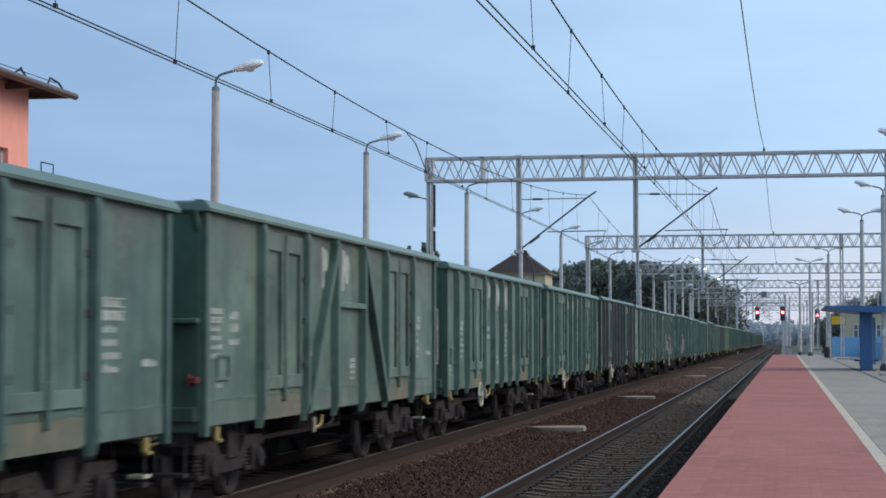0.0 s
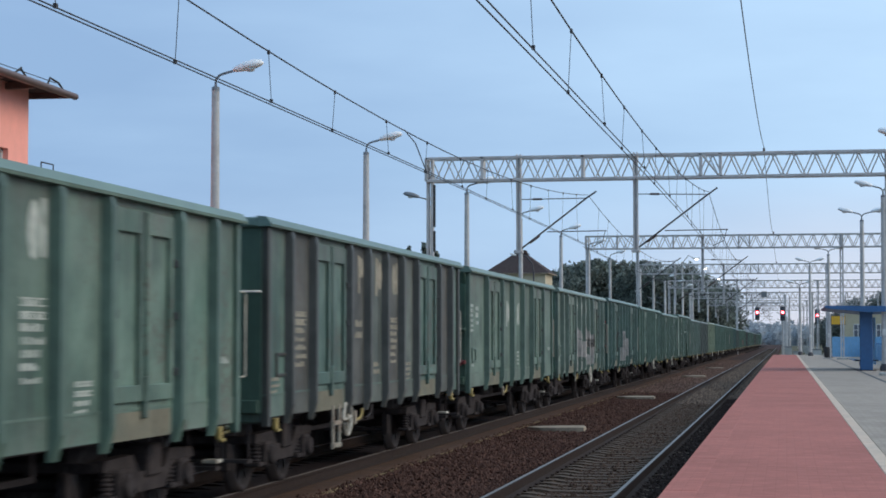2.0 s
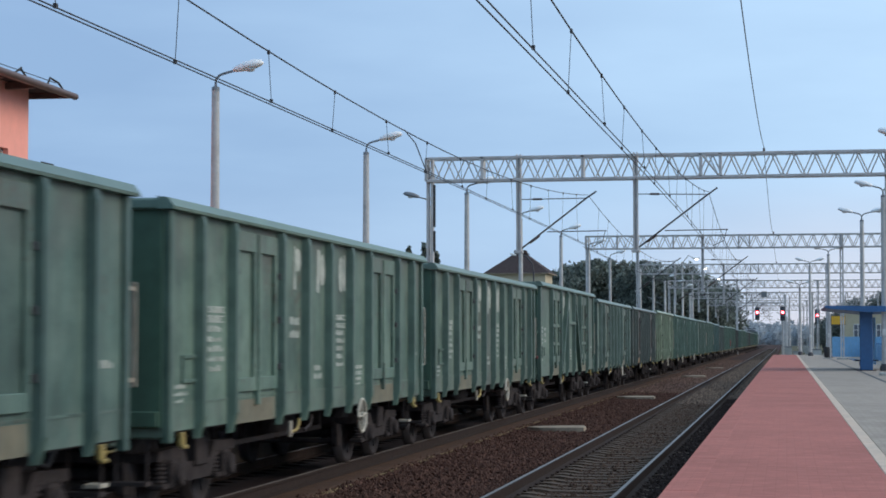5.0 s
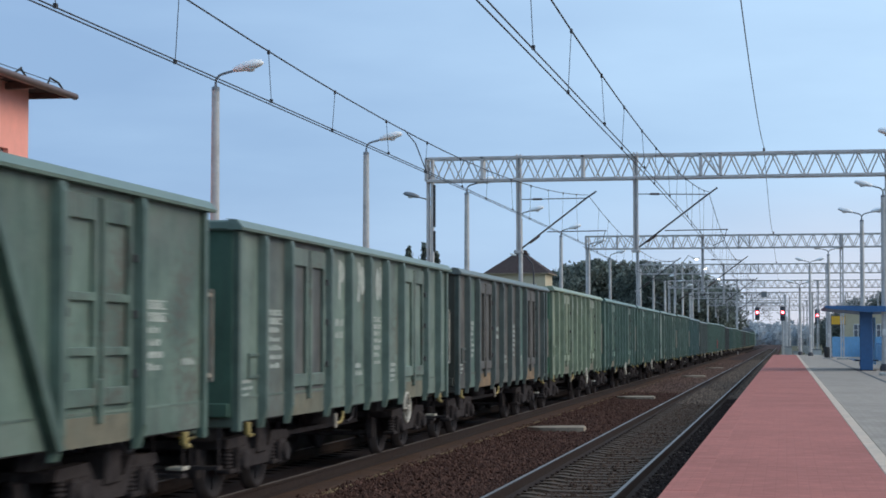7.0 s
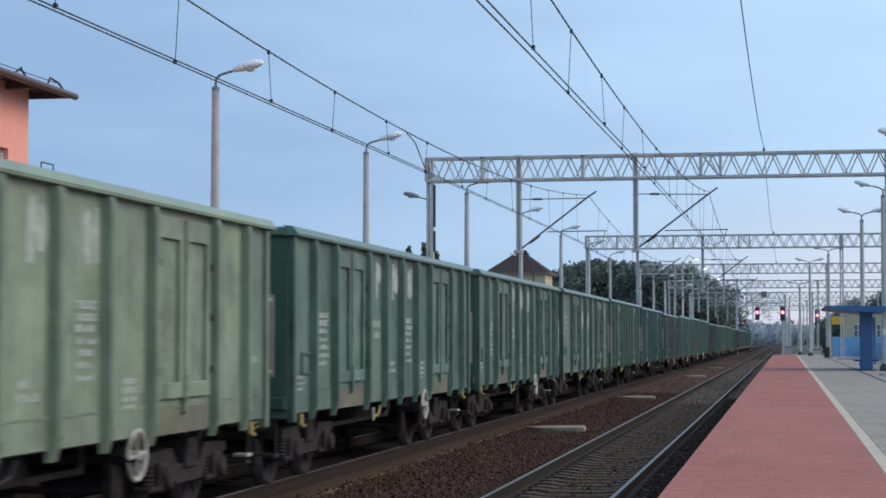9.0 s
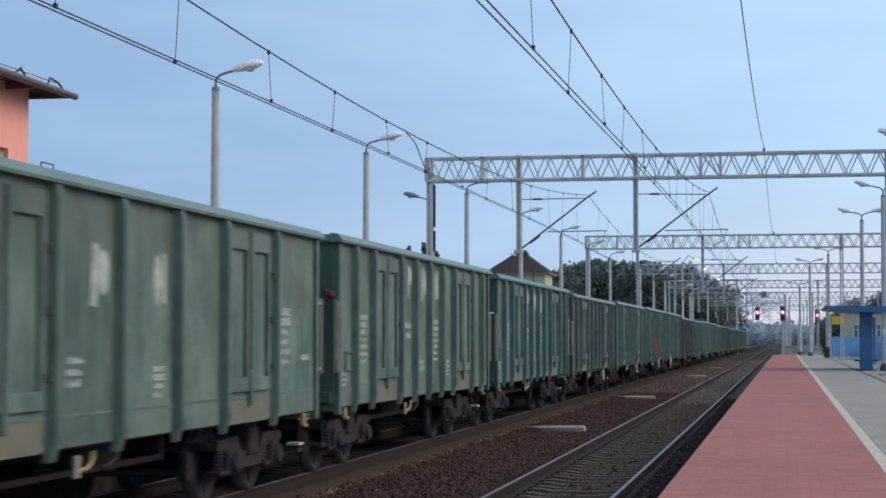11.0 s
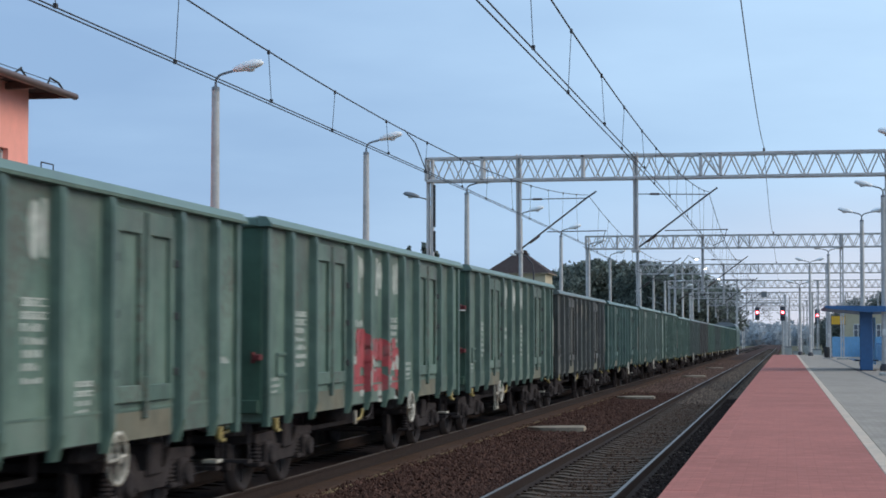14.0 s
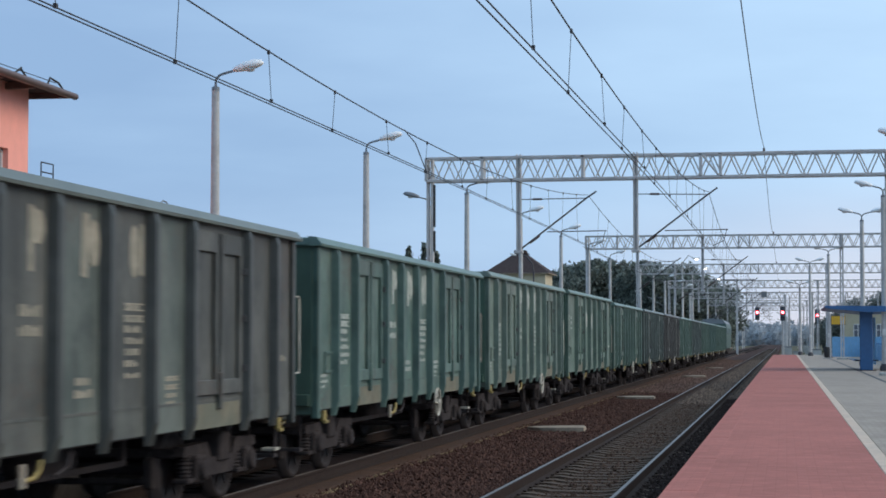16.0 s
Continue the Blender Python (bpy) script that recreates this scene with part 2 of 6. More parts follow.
M_OCHRE = mat("ochre_sanded_strip", (0.100, 0.058, 0.038), 0.95, var=0.35, scale=5.0, stain=(0.08, 0.055, 0.045), stain_amt=0.8, stain_scale=1.5, bump=0.6, bump_scale=20.0)
M_RUSTTOP = mat("dull_rail_head", (0.17, 0.15, 0.14), 0.8, 0.0, var=0.2, scale=5.0)
M_BALLAST = mat("brown_ballast_bed", (0.062, 0.034, 0.027), 0.95, var=0.45, scale=14.0, stain=(0.032, 0.024, 0.021), stain_amt=0.6, stain_scale=0.6, bump=0.9, bump_scale=26.0)
M_STONE = mat("ballast_stone", (0.080, 0.042, 0.032), 0.95, var=0.3, scale=20.0, island=0.45, bump=0.2)
M_SLEEPER = mat("concrete_sleeper", (0.100, 0.074, 0.056), 0.9, var=0.25, scale=6.0, stain=(0.072, 0.050, 0.036), stain_amt=0.8, stain_scale=2.5)
# freight sleepers are coloured near black for the shade beneath the wagons
M_WOODSL = mat("shade_dark_wooden_sleeper", (0.024, 0.019, 0.018), 0.9, var=0.3, scale=6.0)
M_CONCRETE = mat("pale_concrete", (0.42, 0.41, 0.38), 0.85, var=0.15, scale=5.0, stain=(0.25, 0.23, 0.2), stain_amt=0.5)
M_DARKCONC = mat("dark_concrete", (0.07, 0.062, 0.055), 0.95, var=0.3, scale=3.0, stain=(0.04, 0.035, 0.03), stain_amt=0.6)
M_TSTONE = mat("dark_track_stone", (0.078, 0.050, 0.036), 0.95, var=0.3, scale=20.0, island=0.4, bump=0.2)
M_FARTSTONE = mat("pale_far_track_stone", (0.165, 0.125, 0.098), 0.95, var=0.3, scale=20.0, island=0.4, bump=0.2)
# bed colour carries the shade under the train
M_SHADEBED = mat("shade_black_track_bed", (0.032, 0.025, 0.025), 0.95, var=0.4, scale=9.0, stain=(0.04, 0.03, 0.026), stain_amt=0.5, stain_scale=1.2, bump=0.7, bump_scale=24.0)
M_FARSTONE = mat("pale_far_ballast_stone", (0.150, 0.094, 0.074), 0.95, var=0.3, scale=20.0, island=0.4, bump=0.2)
M_SANDSPECK = mat("pale_sand_speck", (0.26, 0.19, 0.11), 0.95, var=0.3, scale=20.0, island=0.3)
# these stones are darkened to paint the platform wall's shadow band
M_EDGESTONE = mat("shade_dark_edge_stone", (0.040, 0.028, 0.024), 0.95, var=0.3, scale=20.0, island=0.4, bump=0.2)
M_SLAB = mat("weathered_concrete_slab", (0.36, 0.295, 0.225), 0.9, var=0.2, scale=6.0, stain=(0.15, 0.13, 0.11), stain_amt=0.5, stain_scale=2.0)
M_RED_PAVE = paver_mat("red_block_paving", (0.465, 0.172, 0.136), (0.93, 0.93, 0.93), 0.2, 0.1, 0.07)
M_GREY_PAVE = paver_mat("grey_block_paving", (0.395, 0.332, 0.270), (0.72, 0.72, 0.72), 0.2, 0.2, 0.06)
M_LINE = mat("worn_white_line_slabs", (0.63, 0.50, 0.385), 0.8, var=0.12, scale=5.0, stain=(0.38, 0.35, 0.3), stain_amt=0.5)
M_GROUND = mat("dry_grassy_earth", (0.11, 0.10, 0.065), 0.95, var=0.3, scale=0.8, stain=(0.07, 0.09, 0.04), stain_amt=0.7, stain_scale=0.15, bump=0.4, bump_scale=5.0)
M_STEEL = mat("grey_painted_lattice_steel", (0.54, 0.53, 0.52), 0.6, 0.0, var=0.15, scale=6.0, stain=(0.22, 0.17, 0.14), stain_amt=0.4, stain_scale=3.0)
M_POLE = mat("spun_concrete_pole", (0.52, 0.51, 0.49), 0.85, var=0.12, scale=7.0, stain=(0.28, 0.26, 0.24), stain_amt=0.5, stain_scale=2.0)
M_PIPE = mat("grey_steel_pipe", (0.20, 0.21, 0.22), 0.55, 0.2, var=0.15, scale=8.0)
M_LAMPHEAD = mat("white_lamp_housing", (0.86, 0.87, 0.86), 0.4, var=0.06, scale=6.0, bump=0)
M_DIFF = mat("milky_lamp_bowl", (0.62, 0.64, 0.64), 0.3, var=0.05, scale=6.0, bump=0)
M_DARKPIPE = mat("dark_insulated_tube", (0.07, 0.065, 0.07), 0.6, 0.2, var=0.2, scale=8.0)
M_WIRE = mat("dark_copper_wire", (0.045, 0.042, 0.045), 0.6, 0.3, var=0.1, scale=8.0, bump=0)
M_INSUL = mat("brown_insulator", (0.07, 0.04, 0.03), 0.3, var=0.1, scale=8.0, bump=0)
M_BLUE = mat("blue_shelter_paint", (0.040, 0.135, 0.31), 0.45, var=0.12, scale=4.0)
M_LBLUE = mat("light_blue_fence_panel", (0.17, 0.38, 0.60), 0.6, var=0.12, scale=2.0)
M_SIGN = mat("yellow_sign_face", (0.75, 0.42, 0.03), 0.5, var=0.05, scale=4.0, bump=0)
M_BLACK = mat("matt_black_paint", (0.02, 0.02, 0.022), 0.6, var=0.1, scale=5.0, bump=0)
M_CORAL = mat("coral_render", (0.96, 0.40, 0.32), 0.85, var=0.05, scale=3.0, stain=(0.88, 0.36, 0.29), stain_amt=0.4, stain_scale=0.6, bump=0.15, bump_scale=60)
M_ROOF = mat("brown_roof_tiles", (0.066, 0.049, 0.047), 0.85, var=0.25, scale=3.0, stain=(0.07, 0.06, 0.055), stain_amt=0.6)
M_GUTTER = mat("brown_gutter_metal", (0.13, 0.085, 0.075), 0.5, 0.2, var=0.2, scale=5.0)
M_BEIGE = mat("beige_render", (0.52, 0.45, 0.31), 0.85, var=0.08, scale=2.0)
M_GLASS = mat("dark_window_glass", (0.10, 0.12, 0.15), 0.08, var=0.05, scale=2.0, bump=0)
M_FRAME = mat("white_window_frame", (0.7, 0.7, 0.68), 0.5, var=0.05, scale=4.0, bump=0)
M_BARK = mat("tree_bark", (0.09, 0.07, 0.05), 0.9, var=0.3, scale=5.0)
# leaf tone is raised to include the haze over these far trees
M_LEAF = mat("tree_foliage", (0.166, 0.192, 0.160), 0.7, var=0.3, scale=0.3, island=0.5, bump=0)
# crowns right of the line: leaf colour greyed to show haze
M_LEAF_HAZED = mat("haze_paled_foliage", (0.215, 0.240, 0.215), 0.7, var=0.3, scale=0.3, island=0.4, bump=0)
# the haze over the horizon woods is mixed into this base colour
M_HAZE = mat("haze_tinted_woods", (0.40, 0.44, 0.47), 0.95, var=0.2, scale=0.03, bump=0)
M_LOCO = mat("loco_green_paint", (0.06, 0.105, 0.09), 0.5, var=0.15, scale=2.0)
M_LOCOROOF = mat("loco_grey_roof", (0.20, 0.215, 0.23), 0.5, var=0.15, scale=2.0)
M_REDLIGHT = glow("red_signal_light", (1.0, 0.045, 0.07), 5.0)
M_REDCORE = glow("bright_lamp_core", (1.0, 0.55, 0.58), 6.0)
M_LIT = glow("lit_lamp_glass", (1.0, 0.93, 0.80), 12.0)


for rough_one in (M_BALLAST, M_STONE, M_TSTONE, M_FARTSTONE, M_SHADEBED, M_FARSTONE, M_EDGESTONE, M_SANDSPECK, M_DARKCONC, M_OCHRE, M_RAILSIDE, M_RUSTTOP, M_SLEEPER, M_WOODSL, M_UNDER, M_BOGIE, M_WHEEL, M_SLAB, M_GROUND, M_RED_PAVE, M_GREY_PAVE, M_LINE, M_ROOF):
    rough_one.node_tree.nodes["Principled BSDF"].inputs["Specular IOR Level"].default_value = 0.12


def leaf_light(m):
    """Leaves let part of the light through."""
    nt = m.node_tree
    b, out = nt.nodes["Principled BSDF"], nt.nodes["Material Output"]
    t, mx = nt.nodes.new("ShaderNodeBsdfTranslucent"), nt.nodes.new("ShaderNodeMixShader")
    nt.links.new(b.inputs["Base Color"].links[0].from_socket, t.inputs[0])
    mx.inputs[0].default_value = 0.45
    nt.links.new(b.outputs[0], mx.inputs[1]); nt.links.new(t.outputs[0], mx.inputs[2]); nt.links.new(mx.outputs[0], out.inputs[0])


leaf_light(M_LEAF)
leaf_light(M_LEAF_HAZED)
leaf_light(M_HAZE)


# ---------------------------------------------------------------- mesh building
class MB:
    """Collects vertices and faces; every piece keeps its own island."""

    def __init__(self):
        self.v, self.f, self.s = [], [], []

    def add(self, verts, faces, smooth=False):
        n = len(self.v)
        self.v += [tuple(p) for p in verts]
        self.f += [tuple(i + n for i in f) for f in faces]
        self.s += [smooth] * len(faces)
        return self

    def box(self, x0, x1, y0, y1, z0, z1, m=None, c=0.0):
        """A box; c: width of the chamfer on its twelve edges."""
        if c <= 0:
            vs = [(x, y, z) for z in (z0, z1) for x, y in ((x0, y0), (x1, y0), (x1, y1), (x0, y1))]
            fs = [(3, 2, 1, 0), (4, 5, 6, 7), (0, 1, 5, 4), (1, 2, 6, 5), (2, 3, 7, 6), (3, 0, 4, 7)]
        else:
            vs, idx = [], {}
            lo, hi = (x0, y0, z0), (x1, y1, z1)
            for sx in (0, 1):
                for sy in (0, 1):
                    for sz in (0, 1):
                        for ax in range(3):
                            p = []
                            for k, s in enumerate((sx, sy, sz)):
                                e = (lo, hi)[s][k]
                                p.append(e if k == ax else e + (c if s == 0 else -c))
                            idx[(sx, sy, sz, ax)] = len(vs)
                            vs.append(p)
            fs = []
            for ax in range(3):
                for s in (0, 1):
                    a, b2 = [k for k in range(3) if k != ax]
                    loop = []
                    for u, w in ((0, 0), (1, 0), (1, 1), (0, 1)):
                        k = [0, 0, 0]; k[ax], k[a], k[b2] = s, u, w
                        loop.append(idx[(*k, ax)])
                    flip = (s == 0) != (ax == 1)
                    fs.append(tuple(reversed(loop)) if flip else tuple(loop))
            for ax in range(3):          # chamfers along this axis
                a, b2 = [k for k in range(3) if k != ax]
                for u in (0, 1):
                    for w in (0, 1):
                        k0, k1 = [0, 0, 0], [0, 0, 0]
                        k0[ax], k1[ax] = 0, 1
                        for k in (k0, k1):
                            k[a], k[b2] = u, w
                        q = [idx[(*k0, a)], idx[(*k0, b2)], idx[(*k1, b2)], idx[(*k1, a)]]
                        if (u == w) != (ax == 1):
                            q.reverse()
                        fs.append(tuple(q))
            for sx in (0, 1):
                for sy in (0, 1):
                    for sz in (0, 1):
                        t = [idx[(sx, sy, sz, k)] for k in range(3)]
                        fs.append(tuple(t) if (sx + sy + sz) % 2 else tuple(reversed(t)))
        if m is not None:
            vs = [m @ Vector(p) for p in vs]
        return self.add(vs, fs)

    def prism(self, profile, a, b, axis="y", smooth=False):
        """A closed profile swept from a to b; profile coordinates are the two other axes in order."""
        n = len(profile)
        def place(p, t):
            return {"x": (t, p[0], p[1]), "y": (p[0], t, p[1]), "z": (p[0], p[1], t)}[axis]
        vs = [place(p, a) for p in profile] + [place(p, b) for p in profile]
        fs = [(i, (i + 1) % n, n + (i + 1) % n, n + i) for i in range(n)]
        self.add(vs, fs, smooth)
        return self.add(vs, [tuple(range(n))[::-1], tuple(range(n, 2 * n))])

    def tube(self, pts, r, n=8, r1=None, caps=True):
        """A round bar along the points; r1: radius at the far end."""
        pts = [Vector(p) for p in pts]
        vs, fs = [], []
        for i, p in enumerate(pts):
            d = (pts[min(i + 1, len(pts) - 1)] - pts[max(i - 1, 0)]).normalized()
            u = d.orthogonal().normalized() if abs(d.z) > 0.99 else d.cross(Vector((0, 0, 1))).normalized()
            w = d.cross(u)
            rr = r if r1 is None else r + (r1 - r) * i / max(1, len(pts) - 1)
            for k in range(n):
                a = 2 * math.pi * k / n
                vs.append(p + u * (math.cos(a) * rr) + w * (math.sin(a) * rr))
        for i in range(len(pts) - 1):
            for k in range(n):
                fs.append((i * n + k, i * n + (k + 1) % n, (i + 1) * n + (k + 1) % n, (i + 1) * n + k))
        self.add(vs, fs, n > 4)
        if caps:
            e = (len(pts) - 1) * n
            self.add(vs, [tuple(range(n))[::-1], tuple(range(e, e + n))])
        return self

    def lathe(self, profile, n=16, m=None, smooth=True):
        """A profile of (radius, height) turned about z."""
        vs, fs = [], []
        for r, z in profile:
            for k in range(n):
                a = 2 * math.pi * k / n
                vs.append((r * math.cos(a), r * math.sin(a), z))
        for i in range(len(profile) - 1):
            for k in range(n):
                fs.append((i * n + k, i * n + (k + 1) % n, (i + 1) * n + (k + 1) % n, (i + 1) * n + k))
        if m is not None:
            vs = [m @ Vector(p) for p in vs]
        self.add(vs, fs, smooth)
        e = (len(profile) - 1) * n
        return self.add(vs, [tuple(range(n))[::-1], tuple(range(e, e + n))])

    def mesh(self, name, material):
        me = bpy.data.meshes.new(name)
        me.from_pydata(self.v, [], self.f)
        me.polygons.foreach_set("use_smooth", self.s)
        me.validate()
        bm = bmesh.new()
        bm.from_mesh(me)
        bmesh.ops.recalc_face_normals(bm, faces=bm.faces)
        bm.to_mesh(me)
        bm.free()
        me.materials.append(material)
        me.update()
        return me


def part(name, mb, material, parent=None, label="", at=None):
    me = mb if isinstance(mb, bpy.types.Mesh) else mb.mesh(name, material)
    ob = new(name, me)
    ob.parent = parent
    if at is not None:
        ob.matrix_basis = at
    return tagged(ob, label)


def thing(name, label, category, group="", at=None, kind=""):
    ob = new(name)
    ob.empty_display_size = 0.2
    if at is not None:
        ob.matrix_basis = at
    return tagged(ob, label, category, group, kind)


def repaint(ob, material):
    """Give this object alone another paint; the mesh stays shared."""
    ob.material_slots[0].link = "OBJECT"
    ob.material_slots[0].material = material


# ---------------------------------------------------------------- ground, tracks, platforms
def build_ground():
    mb = MB().box(-1500, 1500, -600, 2600, -3.0, -0.72)
    tagged(part("ground", mb, M_GROUND), "dry grassy earth round the railway yard", "ground", kind="structure")
    bed = MB().prism([(-11.0, -0.70), (-10.2, -0.215), (EDGE_X - 0.02, -0.215), (EDGE_X - 0.02, -0.70)], -60, 900)
    tagged(part("ballast_bed", bed, M_BALLAST), "brown stained crushed stone ballast under the tracks", "ballast", kind="structure")


def rail_profile(x):
    return [(x - 0.075, -0.172), (x + 0.075, -0.172), (x + 0.075, -0.158), (x + 0.012, -0.135), (x + 0.012, -0.045), (x + 0.036, -0.035), (x + 0.036, -0.004),
            (x - 0.036, -0.004), (x - 0.036, -0.035), (x - 0.012, -0.045), (x - 0.012, -0.135), (x - 0.075, -0.158)]


def build_track(cx, name, label, top, y0, y1, sleeper_mat):
    track = thing(name, label, "railway track", kind="structure")
    for side in (-1, 1):
        x = cx + side * 0.7535
        rail = part("rail", MB().prism(rail_profile(x), y0, y1), M_RAILSIDE, track, "rust-brown steel rail")
        part("rail_head", MB().box(x - 0.022, x + 0.022, y0, y1, -0.004, 0.0), top, rail, "worn running surface")
    sl = MB().prism([(-1.28, -0.36), (1.28, -0.36), (1.28, -0.205), (0.95, -0.172), (0.55, -0.172), (0.35, -0.20), (-0.35, -0.20), (-0.55, -0.172), (-0.95, -0.172), (-1.28, -0.205)], -0.13, 0.13)
    me = sl.mesh("sleeper", sleeper_mat)
    n0 = int((140 - 12) / 0.6)
    for i in range(n0):
        part("sleeper", me, None, track, at=pose(cx + random.uniform(-0.015, 0.015), 12 + 0.6 * i, random.uniform(-0.006, 0.004), 0, 0, random.uniform(-0.4, 0.4)))
    rest = MB()
    for i in range(86):
        rest.box(cx - 1.28, cx + 1.28, 11.4 - 0.6 * i - 0.13, 11.4 - 0.6 * i + 0.13, -0.36, -0.19)
    for i in range(int((y1 - 140) / 0.6)):
        rest.box(cx - 1.28, cx + 1.28, 140 + 0.6 * i - 0.13, 140 + 0.6 * i + 0.13, -0.36, -0.19)
    tagged(part("far_sleepers", rest, sleeper_mat, track), kind="stuff")
    if cx == TRAIN_X:
        return
    clip = MB().box(-0.12, -0.06, -0.045, 0.045, -0.17, -0.145, c=0.01).box(0.06, 0.12, -0.045, 0.045, -0.17, -0.145, c=0.01).mesh("fastening", M_RAILSIDE)
    for i in range(64):
        for side in (-1, 1):
            part("fastening", clip, None, track, at=pose(cx + side * 0.7535, 12 + 0.6 * i, 0))


def stones(name, label, regions, count, seed, z, size, material):
    """Loose crushed stones as one scatter."""
    rng = np.random.default_rng(seed)
    base = np.array([(1, 0, 0), (-1, 0, 0), (0, 1, 0), (0, -1, 0), (0, 0, 1), (0, 0, -1)], float)
    tri = np.array([(0, 2, 4), (2, 1, 4), (1, 3, 4), (3, 0, 4), (2, 0, 5), (1, 2, 5), (3, 1, 5), (0, 3, 5)])
    area = np.array([(r[1] - r[0]) * (r[3] - r[2]) for r in regions])
    pick = rng.choice(len(regions), count, p=area / area.sum())
    reg = np.array(regions)[pick]
    c = np.stack([reg[:, 0] + rng.random(count) * (reg[:, 1] - reg[:, 0]), reg[:, 2] + rng.random(count) * (reg[:, 3] - reg[:, 2]), np.full(count, z) + rng.normal(0, 0.012, count)], 1)
    r = size * (0.6 + 0.8 * rng.random((count, 1, 1)))
    v = base[None] * r * (0.65 + 0.6 * rng.random((count, 6, 3))) + rng.normal(0, 0.18, (count, 6, 3)) * r
    a = rng.random(count) * 6.283
    rot = np.zeros((count, 3, 3)); rot[:, 0, 0] = np.cos(a); rot[:, 0, 1] = -np.sin(a); rot[:, 1, 0] = np.sin(a); rot[:, 1, 1] = np.cos(a); rot[:, 2, 2] = 0.8
    v = np.einsum("nij,nkj->nki", rot, v) + c[:, None]
    f = (tri[None] + 6 * np.arange(count)[:, None, None]).reshape(-1, 3)
    me = bpy.data.meshes.new(name)
    me.from_pydata(v.reshape(-1, 3).tolist(), [], f.tolist())
    me.materials.append(material)
    return tagged(new(name, me), label, "ballast", kind="stuff")


def build_platform():
    """Main platform: kerb wall, red strip, pale line, grey paving; it narrows towards its far end."""
    p = thing("platform", "island platform with red strip, pale safety line and grey paving", "platform", kind="structure")
    far = 167.0
    part("platform_wall", MB().box(EDGE_X + 0.06, 6.0, -60, far, -0.72, PLAT_Z - 0.06), M_CONCRETE, p, "grey concrete platform wall")
    me = MB().box(EDGE_X, EDGE_X + 0.30, -0.745, 0.745, PLAT_Z - 0.14, PLAT_Z, c=0.003).mesh("edge_slab", M_RED_PAVE)
    for i in range(110):
        part("edge_slab", me, None, p, at=pose(0, 2 + 1.5 * i, random.uniform(-0.002, 0.002)))
    part("red_paving", MB().box(EDGE_X + 0.30, 0.95, -60, far, PLAT_Z - 0.1, PLAT_Z), M_RED_PAVE, p, "dull red block paving")
    me = MB().box(0.955, 1.11, -0.247, 0.247, PLAT_Z - 0.08, PLAT_Z + 0.003, c=0.006).mesh("line_slab", M_LINE)
    for i in range(290):
        part("line_slab", me, None, p, at=pose(0, 12 + 0.5 * i, random.uniform(-0.0015, 0.0015)))
    part("edge_rest", MB().box(EDGE_X, EDGE_X + 0.30, -60, 1.25, PLAT_Z - 0.14, PLAT_Z), M_RED_PAVE, p)
    part("line_rest", MB().box(0.955, 1.11, -60, 11.75, PLAT_Z - 0.08, PLAT_Z + 0.002), M_LINE, p)
    part("line_rest", MB().box(0.955, 1.11, 156.76, far, PLAT_Z - 0.08, PLAT_Z + 0.002), M_LINE, p)
    part("grey_paving", MB().box(1.115, 6.0, -60, far, PLAT_Z - 0.1, PLAT_Z), M_GREY_PAVE, p, "grey block paving")
    part("drain_channel", MB().box(3.02, 3.14, 10, far, PLAT_Z + 0.001, PLAT_Z + 0.005), M_BLACK, p, "dark drainage channel")
    q = thing("side_platform", "low grey paved platform behind the train", "platform", kind="structure")
    part("platform_wall", MB().box(-16.45, -9.13, -60, 330, -0.72, PLAT_Z - 0.1), M_DARKCONC, q, "sooty concrete platform wall")
    part("grey_paving", MB().box(-16.5, -9.08, -60, 330, PLAT_Z - 0.1, PLAT_Z), M_GREY_PAVE, q)


def cover_slab(y, x, l, label):
    rng = random.Random(int(y))
    out = [(-0.68, 0.0), (-0.35, -l * 0.38), (0.0, -l * 0.5 + rng.uniform(-0.05, 0.05)), (0.62, -l * 0.5), (0.66, -l * 0.1), (0.60, l * 0.42), (0.1, l * 0.5), (-0.4, l * 0.36)]
    mb = MB()
    inner = [(px * 0.965, py * 0.965) for px, py in out]
    n = len(out)
    vs = [(px, py, -0.12) for px, py in out] + [(px, py, -0.012) for px, py in out] + [(px, py, 0.0) for px, py in inner]
    fs = [tuple(range(n))[::-1], tuple(range(2 * n, 3 * n))]
    for r in (0, 1):
        fs += [(r * n + i, r * n + (i + 1) % n, (r + 1) * n + (i + 1) % n, (r + 1) * n + i) for i in range(n)]
    mb.add(vs, fs)
    return tagged(part("cover_slab", mb, M_SLAB, at=pose(x, y, -0.10, rng.uniform(-1, 1), rng.uniform(-1, 1), rng.uniform(-5, 5))), label, "concrete slab", "slabs between the tracks")


